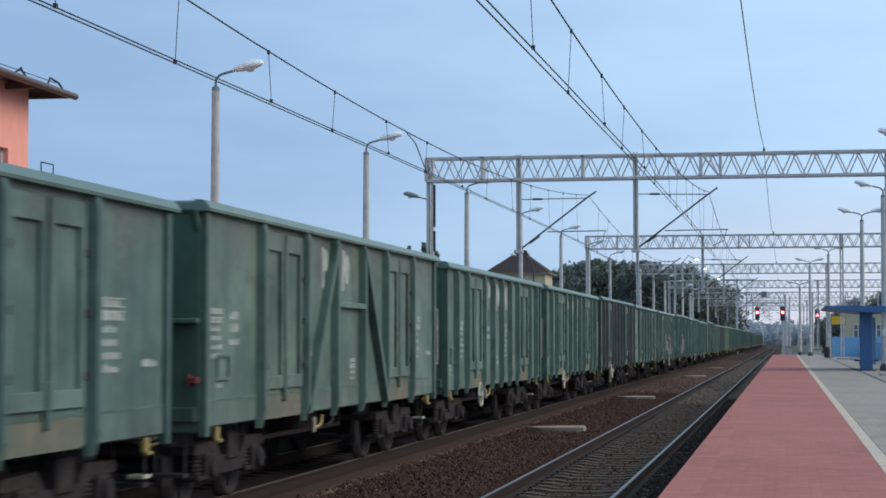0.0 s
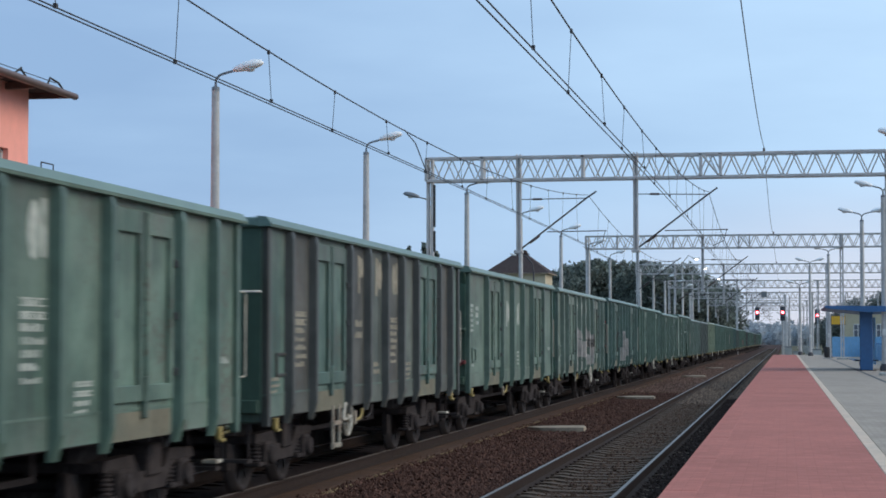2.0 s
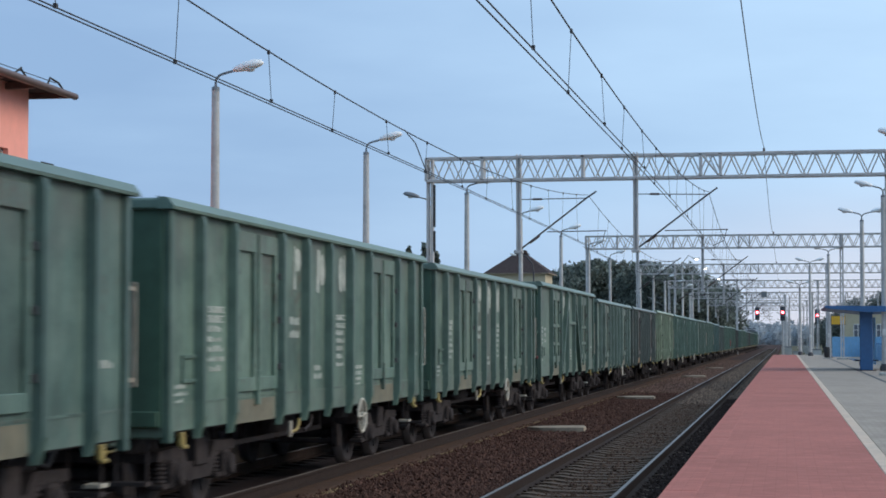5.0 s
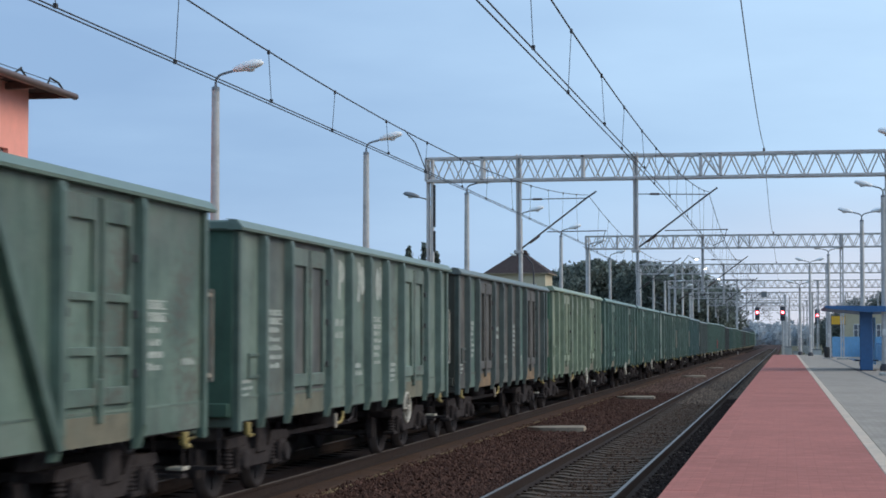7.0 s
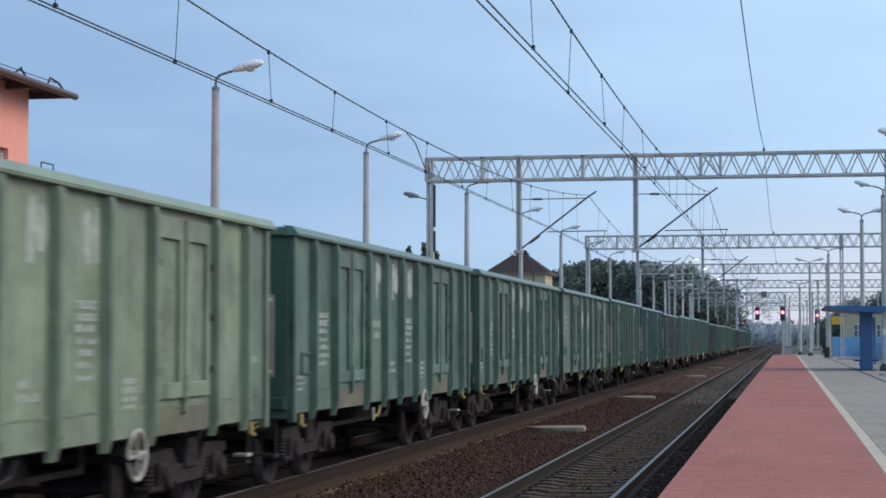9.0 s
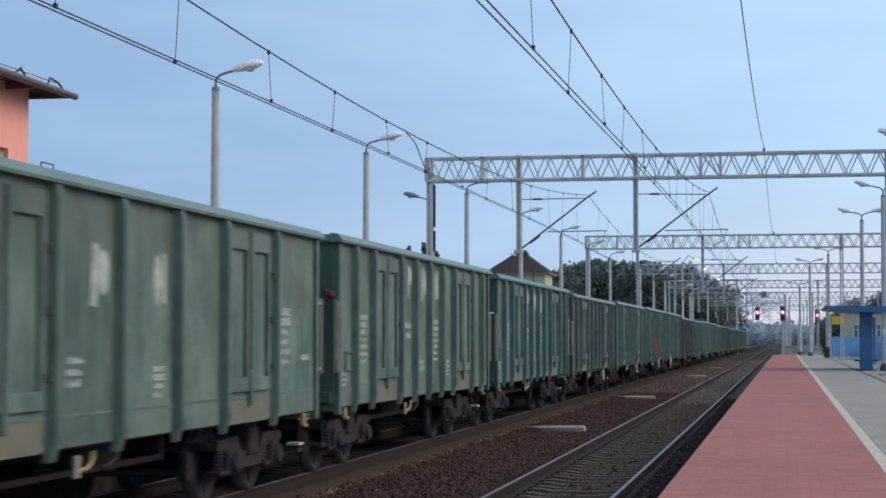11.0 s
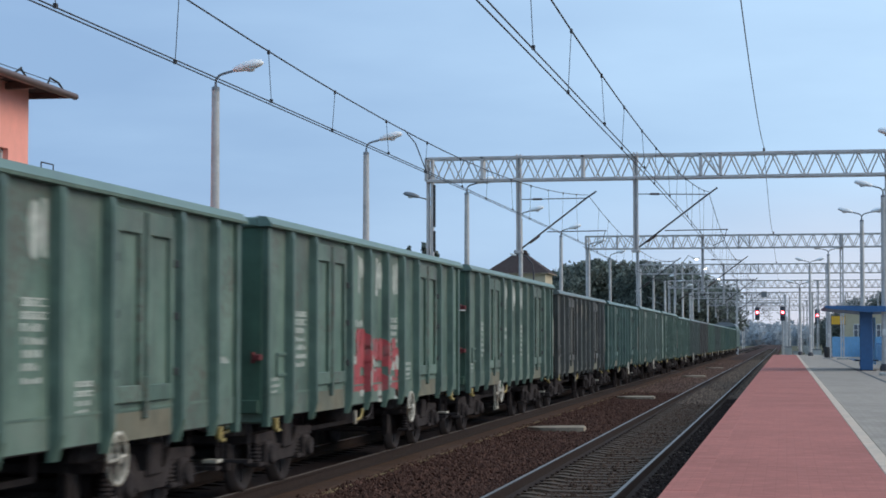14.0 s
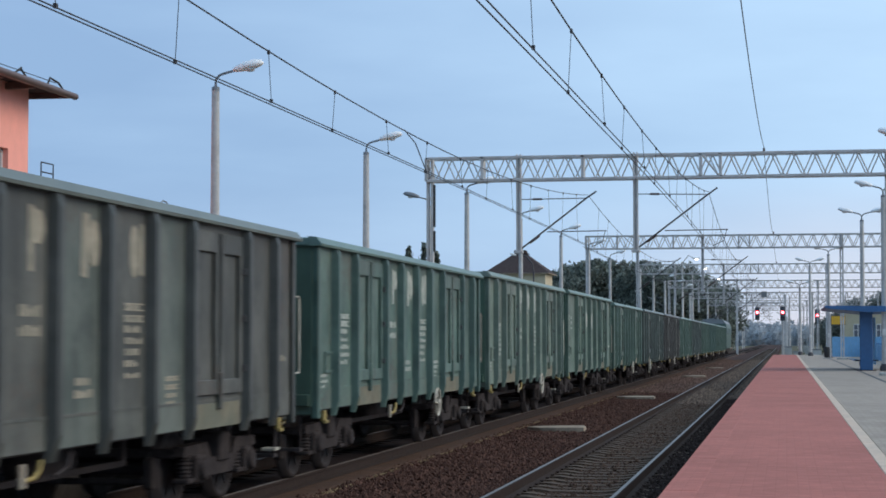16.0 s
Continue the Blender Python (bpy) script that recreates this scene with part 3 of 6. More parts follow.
# ---------------------------------------------------------------- overhead line
def gantry(y, x0=-13.66, x1=13.5, leg=3.84, z0=8.03, z1=8.90):
    """Lattice portal over the tracks with two drop posts and their cantilever arms."""
    g = thing("catenary_gantry", "grey lattice steel portal gantry carrying the overhead line", "gantry", "gantries over the tracks", pose(0, y, 0))
    for dy in (-0.28, 0.28):
        for z in (z0, z1):
            part("chord", MB().box(x0, x1, dy - 0.05, dy + 0.05, z - 0.05, z + 0.05, c=0.01), M_STEEL, g)
    n = int((x1 - x0) / 0.385)
    for dy, nm in ((-0.28, "front_lacing"), (0.28, "rear_lacing")):
        mb = MB()
        for i in range(n):
            xa, xb = x0 + (x1 - x0) * i / n, x0 + (x1 - x0) * (i + 1) / n
            za, zb = (z0, z1) if i % 2 else (z1, z0)
            if dy > 0:
                xa, xb = xa + 0.15, min(x1, xb + 0.15)
            if 0 < y < 100:
                part("brace", MB().tube([(xa, dy, za), (xb, dy, zb)], 0.026, 5), M_STEEL, g)
            else:
                mb.tube([(xa, dy, za), (xb, dy, zb)], 0.028, 5, caps=False)
        if mb.v:
            tagged(part(nm, mb, M_STEEL, g), kind="stuff")
    part("stay_brace", MB().tube([(-3.05, -0.30, z1), (-2.38, -0.30, z0)], 0.045, 6), M_STEEL, g, "stout diagonal stay")
    for x in (x0, -11.46, -7.57, -3.09, -2.35, leg, 9):
        part("upright", MB().box(x - 0.05, x + 0.05, -0.33, 0.33, z0, z1 + 0.02), M_STEEL, g)
    for x in (x0 + 0.12, leg, x1 - 0.1):
        mb = MB()
        for sx in (-0.085, 0.085):
            mb.box(x + sx - 0.045, x + sx + 0.045, -0.16, 0.16, -0.6, z1, c=0.01)
        for k in range(14):
            za = -0.3 + k * 0.62
            mb.tube([(x - 0.085 * (1 if k % 2 else -1), -0.14, za), (x + 0.085 * (1 if k % 2 else -1), -0.14, za + 0.62)], 0.02, 5, caps=False)
        part("leg", mb, M_STEEL, g)
        part("footing", MB().box(x - 0.4, x + 0.4, -0.4, 0.4, -0.75, (0.66 if x > 0 else -0.1), c=0.03), M_CONCRETE, g)
    for za, zb in ((5.3, 6.1), (6.25, 7.9)):
        part("cable_duct", MB().box(x0 + 0.255, x0 + 0.32, -0.12, 0.05, za, zb, c=0.008), M_BLACK, g, "black cable duct")
    for cx, px in ((NEAR_X, -5.56), (TRAIN_X, -10.06)):
        part("drop_post", MB().box(px - 0.095, px - 0.035, -0.12, 0.12, 5.25, z1 + 0.12, c=0.01).box(px + 0.035, px + 0.095, -0.12, 0.12, 5.25, z1 + 0.12, c=0.01)
             .box(px - 0.04, px + 0.04, -0.03, 0.03, 5.25, z1), M_STEEL, g)
        part("post_clamp", MB().box(px - 0.16, px + 0.16, -0.16, 0.16, 5.20, 5.30, c=0.015), M_STEEL, g)
        arm = part("cantilever_arm", MB().tube([(px + 0.12, 0, 5.40), (cx - 0.05, 0, 7.31 if cx == TRAIN_X else 7.37), (cx + 0.32, 0, 7.56 if cx == TRAIN_X else 7.63)], 0.033, 8), M_DARKPIPE, g)
        part("insulator", MB().tube([(px + 0.42, 0, 5.60), (px + 0.80, 0, 5.87)], 0.050, 8), M_INSUL, arm)
        top = part("top_tube", MB().tube([(px + 0.1, 0, 7.28 if cx == TRAIN_X else 7.43), (cx - 0.1, 0, 7.30 if cx == TRAIN_X else 7.38)], 0.020, 6), M_DARKPIPE, g)
        part("insulator", MB().tube([(px + 0.55, 0, 7.283 if cx == TRAIN_X else 7.424), (px + 0.90, 0, 7.286 if cx == TRAIN_X else 7.416)], 0.042, 8), M_INSUL, top)
        reg = part("registration_tube", MB().tube([(px + 1.1, 0, 6.02), (cx + 0.7, 0, 6.04)], 0.022, 6), M_DARKPIPE, g)
        part("steady_arm", MB().tube([(cx + 0.65, 0, 6.02), (cx + 0.55, 0, 5.62), (cx + 0.12, 0, 5.42)], 0.015, 6), M_DARKPIPE, reg)
    part("feeder_insulator", MB().tube([(-0.72, 0, z1 + 0.05), (-0.72, 0, z1 + 0.2)], 0.045, 8), M_INSUL, g)
    return g


GANTRIES = [-2.5, 70.3, 128.5, 173.0, 221.0, 276.0, 332.0, 390.0]


def catenary(cx, label):
    """Messenger, twin contact wires and droppers over one track."""
    c = thing("overhead_line", label, "overhead wires", "overhead lines", kind="structure")
    spans = list(zip(GANTRIES[:-1], GANTRIES[1:]))
    for k, (a, b) in enumerate(spans):
        sag = 1.42 * min(1.0, ((b - a) / 72) ** 2)
        o0, o1 = (0.0, 0.0) if k == 0 else ((0.15, -0.15), (-0.15, 0.15))[k % 2]
        low, dip = ((5.45, 0.38) if cx == NEAR_X else (5.46, 0.19)) if k == 0 else (5.43, 0.05)
        def mz(t):
            if k == 0 and cx == NEAR_X:          # the tensioned near span hangs lowest close to the platform end
                return 6.0 + 0.00084 * (a + (b - a) * t - 28.5) ** 2
            return 7.42 - sag * 4 * t * (1 - t)
        def cz(t):
            return low - dip * ((1 - t) * (b - a) / 53) ** 2 if k == 0 else low - dip * 4 * t * (1 - t)
        pts = [(cx, a + (b - a) * i / 24, mz(i / 24)) for i in range(25)]
        part("messenger_wire", MB().tube(pts, 0.012, 5), M_WIRE, c)
        for d in (-0.046, 0.046):
            part("contact_wire", MB().tube([(cx + d + o0 + (o1 - o0) * i / 8, a + (b - a) * i / 8, cz(i / 8)) for i in range(9)], 0.0095, 5), M_WIRE, c)
        n, first, step = round((b - a) / 4.05), 0.0, (b - a) / round((b - a) / 4.05)
        if k == 0 and cx == NEAR_X:
            n, first, step = 17, 2.05, 4.15
        for i in range(1, n):
            t = (first + step * i) / (b - a)
            hold = 0.046 if i % 2 else -0.046    # droppers hold the two wires by turns
            d = part("dropper", MB().tube([(cx, a + (b - a) * t, mz(t)), (cx + o0 + (o1 - o0) * t + hold, a + (b - a) * t, cz(t))], 0.006, 4), M_WIRE, c)
            y = a + (b - a) * t
            part("clamp", MB().box(cx - 0.016, cx + 0.016, y - 0.03, y + 0.03, mz(t) - 0.04, mz(t) + 0.02)
                 .box(cx + o0 + (o1 - o0) * t + hold - 0.018, cx + o0 + (o1 - o0) * t + hold + 0.018, y - 0.03, y + 0.03, cz(t) - 0.01, cz(t) + 0.04), M_WIRE, d)
    if cx == TRAIN_X:
        part("jumper_cable", MB().tube([(cx, 35.6, 6.02), (cx + 0.02, 36.6, 5.86), (cx + 0.03, 37.3, 5.55), (cx + 0.0, 37.9, 5.38)], 0.012, 5), M_WIRE, c)
    return c


def feeder():
    f = thing("feeder_line", "single dark feeder wire strung along the gantry tops", "overhead wires", kind="structure")
    for a, b in zip(GANTRIES[:-1], GANTRIES[1:]):
        sag = 1.24 * ((b - a) / 72.8) ** 2
        part("feeder_wire", MB().tube([(-0.72, a + (b - a) * i / 20, 9.13 - sag * 4 * (i / 20) * (1 - i / 20)) for i in range(21)], 0.012, 5), M_WIRE, f)


# ---------------------------------------------------------------- lamps
def lamp_head(parent, x, z, side):
    """Street-lamp head: tapered shell over a glass bowl, tilted up towards side along x."""
    sec = [(0.0, 0.06, 0.05), (0.05, 0.12, 0.09), (0.26, 0.17, 0.15), (0.55, 0.16, 0.15), (0.70, 0.11, 0.10), (0.76, 0.04, 0.03)]
    vs, fs, n = [], [], 10
    for d, w, h in sec:
        for k in range(n):
            a = 2 * math.pi * k / n
            vs.append((x + side * d, w * math.cos(a), z + 0.22 * d + h * math.sin(a) * (1.0 if math.sin(a) > 0 else 0.55)))
    for i in range(len(sec) - 1):
        for k in range(n):
            fs.append((i * n + k, i * n + (k + 1) % n, (i + 1) * n + (k + 1) % n, (i + 1) * n + k))
    fs += [tuple(range(n)), tuple(range((len(sec) - 1) * n, len(sec) * n))]
    head = part("lamp_head", MB().add(vs, fs, True), M_LAMPHEAD, parent, "white lamp housing")
    part("lamp_glass", MB().lathe([(0.03, -0.05), (0.11, -0.03), (0.13, 0.03)], 12, pose(x + side * 0.42, 0, z + 0.01)), M_DIFF, head)


def street_lamp(arms, label, h=7.47):
    lamp = thing("platform_lamp", label, "street lamp", "lamps along the platforms")
    part("pole", MB().lathe([(0.135, 0.0), (0.125, 2.0), (0.095, h)], 14), M_POLE, lamp, "concrete pole")
    part("pole_cap", MB().lathe([(0.10, h - 0.06), (0.10, h + 0.02), (0.05, h + 0.05)], 12), M_PIPE, lamp)
    part("base_collar", MB().lathe([(0.21, 0.0), (0.21, 0.16), (0.15, 0.30)], 12), M_DARKPIPE if len(arms) > 1 else M_CONCRETE, lamp)
    if len(arms) > 1:
        part("notice_plate", MB().box(-0.10, 0.10, -0.16, -0.135, 1.50, 1.78, c=0.006), M_PALE, lamp, "small white notice plate")
    for s in arms:
        pts = [(0, 0, h)] + [(s * 0.24 * (1 - math.cos(a)), 0, h + 0.14 + 0.22 * math.sin(a)) for a in np.linspace(0, math.pi / 2 - 0.25, 5)] + [(s * 0.60, 0, h + 0.46)]
        part("arm", MB().tube(pts, 0.032, 8), M_PIPE, lamp, "curved steel arm")
        lamp_head(lamp, s * 0.44, h + 0.43, s)
    return lamp


def place_lamps():
    single = street_lamp((1,), "concrete-pole platform lamp with one curved arm and white head")
    spots = [(-13.66, 43.1), (-13.52, 59.0), (-13.1, 76.1), (-13.25, 93.2), (-13.0, 108.4), (-13.0, 124.0), (-13.0, 139.5), (-12.2, 158.6)] + [(-12.2, 175.0 + 17.0 * i) for i in range(5)]
    for i, (x, y) in enumerate(spots):
        m = pose(x, y, PLAT_Z, 0, 0, random.uniform(-3, 3))
        if i:
            copy_thing(single, m)
        else:
            single.matrix_basis = m
    back = street_lamp((-1,), "concrete-pole platform lamp with one arm turned away from the tracks")
    back.matrix_basis = pose(-16.1, 83.2, PLAT_Z)
    for o in back.children_recursive:
        if o.name.startswith("lamp_head"):
            repaint(o, M_PIPE)
            o["label"] = "dull grey lamp housing"
    double = street_lamp((-1, 1), "concrete-pole platform lamp with two arms and white heads")
    low = street_lamp((-1, 1), "short concrete-pole lamp with two arms at the platform end", 5.9)
    low.matrix_basis = pose(1.32, 165.0, PLAT_Z)
    for i, (x, y) in enumerate(((4.2, 60.8), (4.17, 80.6), (3.94, 97.1), (3.13, 135.9), (2.07, 155.6))):
        if i == 0:
            double.matrix_basis = pose(x, y, PLAT_Z)
        else:
            copy_thing(double, pose(x, y, PLAT_Z, 0, 0, random.uniform(-4, 4)))


build_ground()
build_platform()
for x, y in ((-5.11, 41.8), (-5.13, 64.7), (-4.98, 102.7), (-5.02, 133.9)):
    cover_slab(y, x, 1.3, "flat weathered concrete slab lying between the tracks")
for y in GANTRIES:
    gantry(y, z0=8.22 if y == 128.5 else 8.03, z1=9.10 if y == 128.5 else 8.90)
catenary(NEAR_X, "overhead contact wires over the platform track")
catenary(TRAIN_X, "overhead contact wires over the freight track")
feeder()
place_lamps()


# ---------------------------------------------------------------- buildings and distance
def window(parent, x, y, z, w, h, face):
    """Window set in a wall that faces +x (face 'x') or -y (face 'y')."""
    turn = pose(x, y, z, 0, 0, 90 if face == "x" else 0)
    win = part("window", MB().box(-w / 2, w / 2, -0.02, 0.02, 0, h), M_GLASS, parent, "dark glazed window", turn)
    fr = MB()
    for a, b, c, d in ((-w / 2, -w / 2 + 0.08, 0, h), (w / 2 - 0.08, w / 2, 0, h), (-w / 2, w / 2, 0, 0.08), (-w / 2, w / 2, h - 0.08, h), (-0.04, 0.04, 0.08, h - 0.08), (-w / 2 + 0.08, w / 2 - 0.08, h * 0.66, h * 0.66 + 0.06)):
        fr.box(a, b, -0.07, -0.022, c, d)
    part("window_frame", fr, M_FRAME, win)
    part("window_sill", MB().box(-w / 2 - 0.08, w / 2 + 0.08, -0.2, 0.0, -0.08, -0.005, c=0.01), M_CONCRETE, win)
    return win


def station():
    s = thing("station_building", "coral-rendered two-storey station building with brown eaves", "building", at=pose(-20.0, 20.0, 0))
    d, l, h = 11.0, 26.54, 8.62
    wall = MB()
    cols = [3.05 + 3.6 * i for i in range(7)]
    rows = ((1.3, 2.0), (5.1, 1.78))
    # street-side, end walls plain; track-side wall with real openings
    wall.box(-d, -d + 0.4, 0, l, -0.7, h).box(-d + 0.4, -0.4, 0, 0.4, -0.7, h).box(-d + 0.4, -0.4, l - 0.4, l, -0.7, h)
    ys = [0.0]
    for c in cols:
        ys += [c - 0.6, c + 0.6]
    ys.append(l)
    for i in range(0, len(ys), 2):
        wall.box(-0.4, 0, ys[i], ys[i + 1], -0.7, h)
    for c in cols:
        zz = [-0.7, 1.3, 3.3, 5.1, 6.88, h]
        for k in (0, 2, 4):
            wall.box(-0.4, 0, c - 0.6, c + 0.6, zz[k], zz[k + 1])
    part("wall", wall, M_CORAL, s, "coral painted render")
    for c in cols:
        for z, hh in rows:
            window(s, -0.22, c, z, 1.2, hh, "x")
    roof = MB()
    o = 0.85
    pts = [(-d - o, -o, h), (o, -o, h), (o, l + o, h), (-d - o, l + o, h), (-d / 2, d / 2, h + 0.85), (-d / 2, l - d / 2, h + 0.85)]
    roof.add(pts, [(0, 1, 4), (1, 2, 5, 4), (2, 3, 5), (3, 0, 4, 5), (3, 2, 1, 0)])
    part("roof", roof, M_ROOF, s, "brown tiled hipped roof")
    part("fascia", MB().box(o - 0.05, o + 0.02, -o, l + o, h - 0.16, h + 0.02).box(-d - o, o, l + o - 0.05, l + o + 0.02, h - 0.16, h + 0.02), M_GUTTER, s, "brown eaves board")
    part("gutter", MB().tube([(o + 0.09, -o, h - 0.02), (o + 0.09, l + o + 0.15, h - 0.1)], 0.09, 10), M_GUTTER, s, "half-round brown gutter")
    for k in range(14):
        part("rafter_end", MB().box(0.0, o - 0.06, -1.0 + 2.0 * k, -0.86 + 2.0 * k, h - 0.2, h - 0.03), M_GUTTER, s)
    for y in (12.0, 24.2):
        a = part("roof_bracket", MB().tube([(o - 0.1, y - 0.4, h), (o - 0.05, y, h + 0.22), (o - 0.2, y + 0.3, h + 0.26), (o - 0.1, y + 0.5, h)], 0.03, 5), M_BLACK, s, "bent steel snow-guard bracket")
    part("snow_guard_wire", MB().tube([(o - 0.08, 6, h + 0.16), (o - 0.08, 14, h + 0.12), (o - 0.08, l, h + 0.15)], 0.012, 5), M_BLACK, s)
    part("snow_guard_loop", MB().tube([(o - 0.1, 26.0, h), (o - 0.1, 26.2, h + 0.24), (o - 0.1, 26.8, h + 0.18), (o - 0.1, 27.2, h)], 0.03, 5), M_BLACK, s)
    # low annex with a roof ladder frame, mostly behind the train
    a = thing("station_annex", "low flat-roofed annex with a steel roof hatch frame", "building", at=pose(-22.0, 50.0, 0))
    part("wall", MB().box(-7, 0, 0, 17, -0.7, 5.7), M_BEIGE, a)
    part("roof", MB().box(-7.3, 0.3, -0.3, 17.3, 5.7, 5.95), M_GUTTER, a, "flat felt roof")
    fr = MB()
    for y in (3.6, 4.56):
        fr.tube([(-0.6, y, 5.9), (-0.6, y, 7.37)], 0.022, 6)
    for z in (6.75, 7.07, 7.37):
        fr.tube([(-0.6, 3.6, z), (-0.6, 4.56, z)], 0.022, 6)
    part("ladder_frame", fr, M_BLACK, a, "black steel hand frame")
    part("roof_vent", MB().tube([(-0.6, 14.6, 5.9), (-0.6, 14.7, 6.9), (-0.6, 15.0, 7.02), (-0.6, 15.4, 6.98), (-0.6, 15.7, 6.8), (-0.6, 15.8, 5.9)], 0.03, 6), M_PIPE, a)


def signal_box():
    h = thing("signal_box", "beige signal box with a steep brown pyramid roof", "building", at=pose(-30.85, 217.0, 0))
    w, e = 3.35, 9.72
    part("wall", MB().box(-w, w, -w, w, -0.7, e), M_BEIGE, h)
    roof = MB().add([(-w - .5, -w - .5, e), (w + .5, -w - .5, e), (w + .5, w + .5, e), (-w - .5, w + .5, e), (-.8, -.8, 12.0), (.8, -.8, 12.0), (.8, .8, 12.0), (-.8, .8, 12.0)],
                    [(0, 1, 5, 4), (1, 2, 6, 5), (2, 3, 7, 6), (3, 0, 4, 7), (3, 2, 1, 0), (4, 5, 6, 7)])
    part("roof", roof, M_ROOF, h, "dark brown tiled pyramid roof")
    part("eaves", MB().box(-w - .5, w + .5, -w - .5, w + .5, e - 0.12, e - 0.02), M_SLAB, h)
    part("roof_cap", MB().box(-0.95, 0.95, -0.95, 0.95, 12.0, 12.15).box(-0.7, 0.7, -0.7, 0.7, 12.15, 12.5), M_ROOF, h)
    for x in (-1.8, 0, 1.8):
        window(h, x, -w - 0.03, 6.9, 1.1, 1.5, "y")
    lamp = thing("swan_neck_lamp", "dark swan-neck lamp post beside the signal box", "street lamp", at=pose(-27.0, 200.0, -0.7))
    part("pole", MB().tube([(0, 0, 0), (0, 0, 10.0), (-0.15, 0, 10.9), (-0.8, 0, 11.7), (-1.5, 0, 11.9), (-2.0, 0, 11.9)], 0.09, 8), M_DARKPIPE, lamp)
    lamp_head(lamp, -1.9, 11.85, -1)


def leaf_cloud(rng, blobs, count, size):
    """Many small leaf clumps spread over uneven blobs (x, y, z, radius)."""
    b = np.array(blobs)
    w = b[:, 3] ** 2
    pick = b[rng.choice(len(b), count, p=w / w.sum())]
    d = rng.normal(size=(count, 3)); d /= np.linalg.norm(d, axis=1)[:, None]
    c = pick[:, :3] + d * pick[:, 3:4] * (0.55 + 0.5 * rng.random((count, 1))) * np.array([1, 1, 0.9])
    u = rng.normal(size=(count, 3)); u /= np.linalg.norm(u, axis=1)[:, None]
    v = np.cross(u, rng.normal(size=(count, 3))); v /= np.linalg.norm(v, axis=1)[:, None]
    s = size * (0.6 + 0.8 * rng.random((count, 1)))
    q = np.stack([c - u * s, c + v * s * 0.6, c + u * s, c - v * s * 0.6 + np.cross(u, v) * s * 0.3], 1)
    return q.reshape(-1, 3).tolist(), (np.arange(count * 4).reshape(-1, 4)).tolist()


def tree(seed, h, w, poplar=False, count=9000, low=0.06):
    rng = np.random.default_rng(seed)
    t = thing("tree", "tall narrow dark poplar" if poplar else "broad dark green deciduous tree with a dense crown", "tree", "trees beyond the yard")
    trunk = MB().tube([(0, 0, -0.8), (0.1, 0, h * 0.3), (0.0, 0.1, h * 0.6), (0, 0, h * 0.88)], 0.022 * h, 8, r1=0.05)
    for k in range(9):
        a, z = rng.random() * 6.28, h * (0.25 + 0.06 * k)
        r = w * 0.33
        trunk.tube([(0, 0, z), (r * 0.5 * math.cos(a), r * 0.5 * math.sin(a), z + h * 0.08), (r * math.cos(a), r * math.sin(a), z + h * 0.2)], 0.008 * h, 5, r1=0.03)
    part("trunk", trunk, M_BARK, t)
    blobs = []
    n = 60 if poplar else 26
    for k in range(n):
        f = k / (n - 1)
        z = h * (low + (0.97 - low) * f)
        prof = (math.sin(math.pi * min(1, f * 0.82 + 0.16)) ** 0.7) * w * 0.5
        a = rng.random() * 6.28
        rr = prof * (0.55 if poplar else 0.62) * rng.random() ** 0.5
        blobs.append((rr * math.cos(a), rr * math.sin(a), z, max(0.3, prof * ((0.30 + 0.3 * rng.random()) if poplar else 0.42 + 0.25 * rng.random()))))
    vs, fs = leaf_cloud(rng, blobs, count, 0.024 * h * (0.9 if poplar else 1.0))
    part("crown", MB().add(vs, fs), M_LEAF, t)
    return t


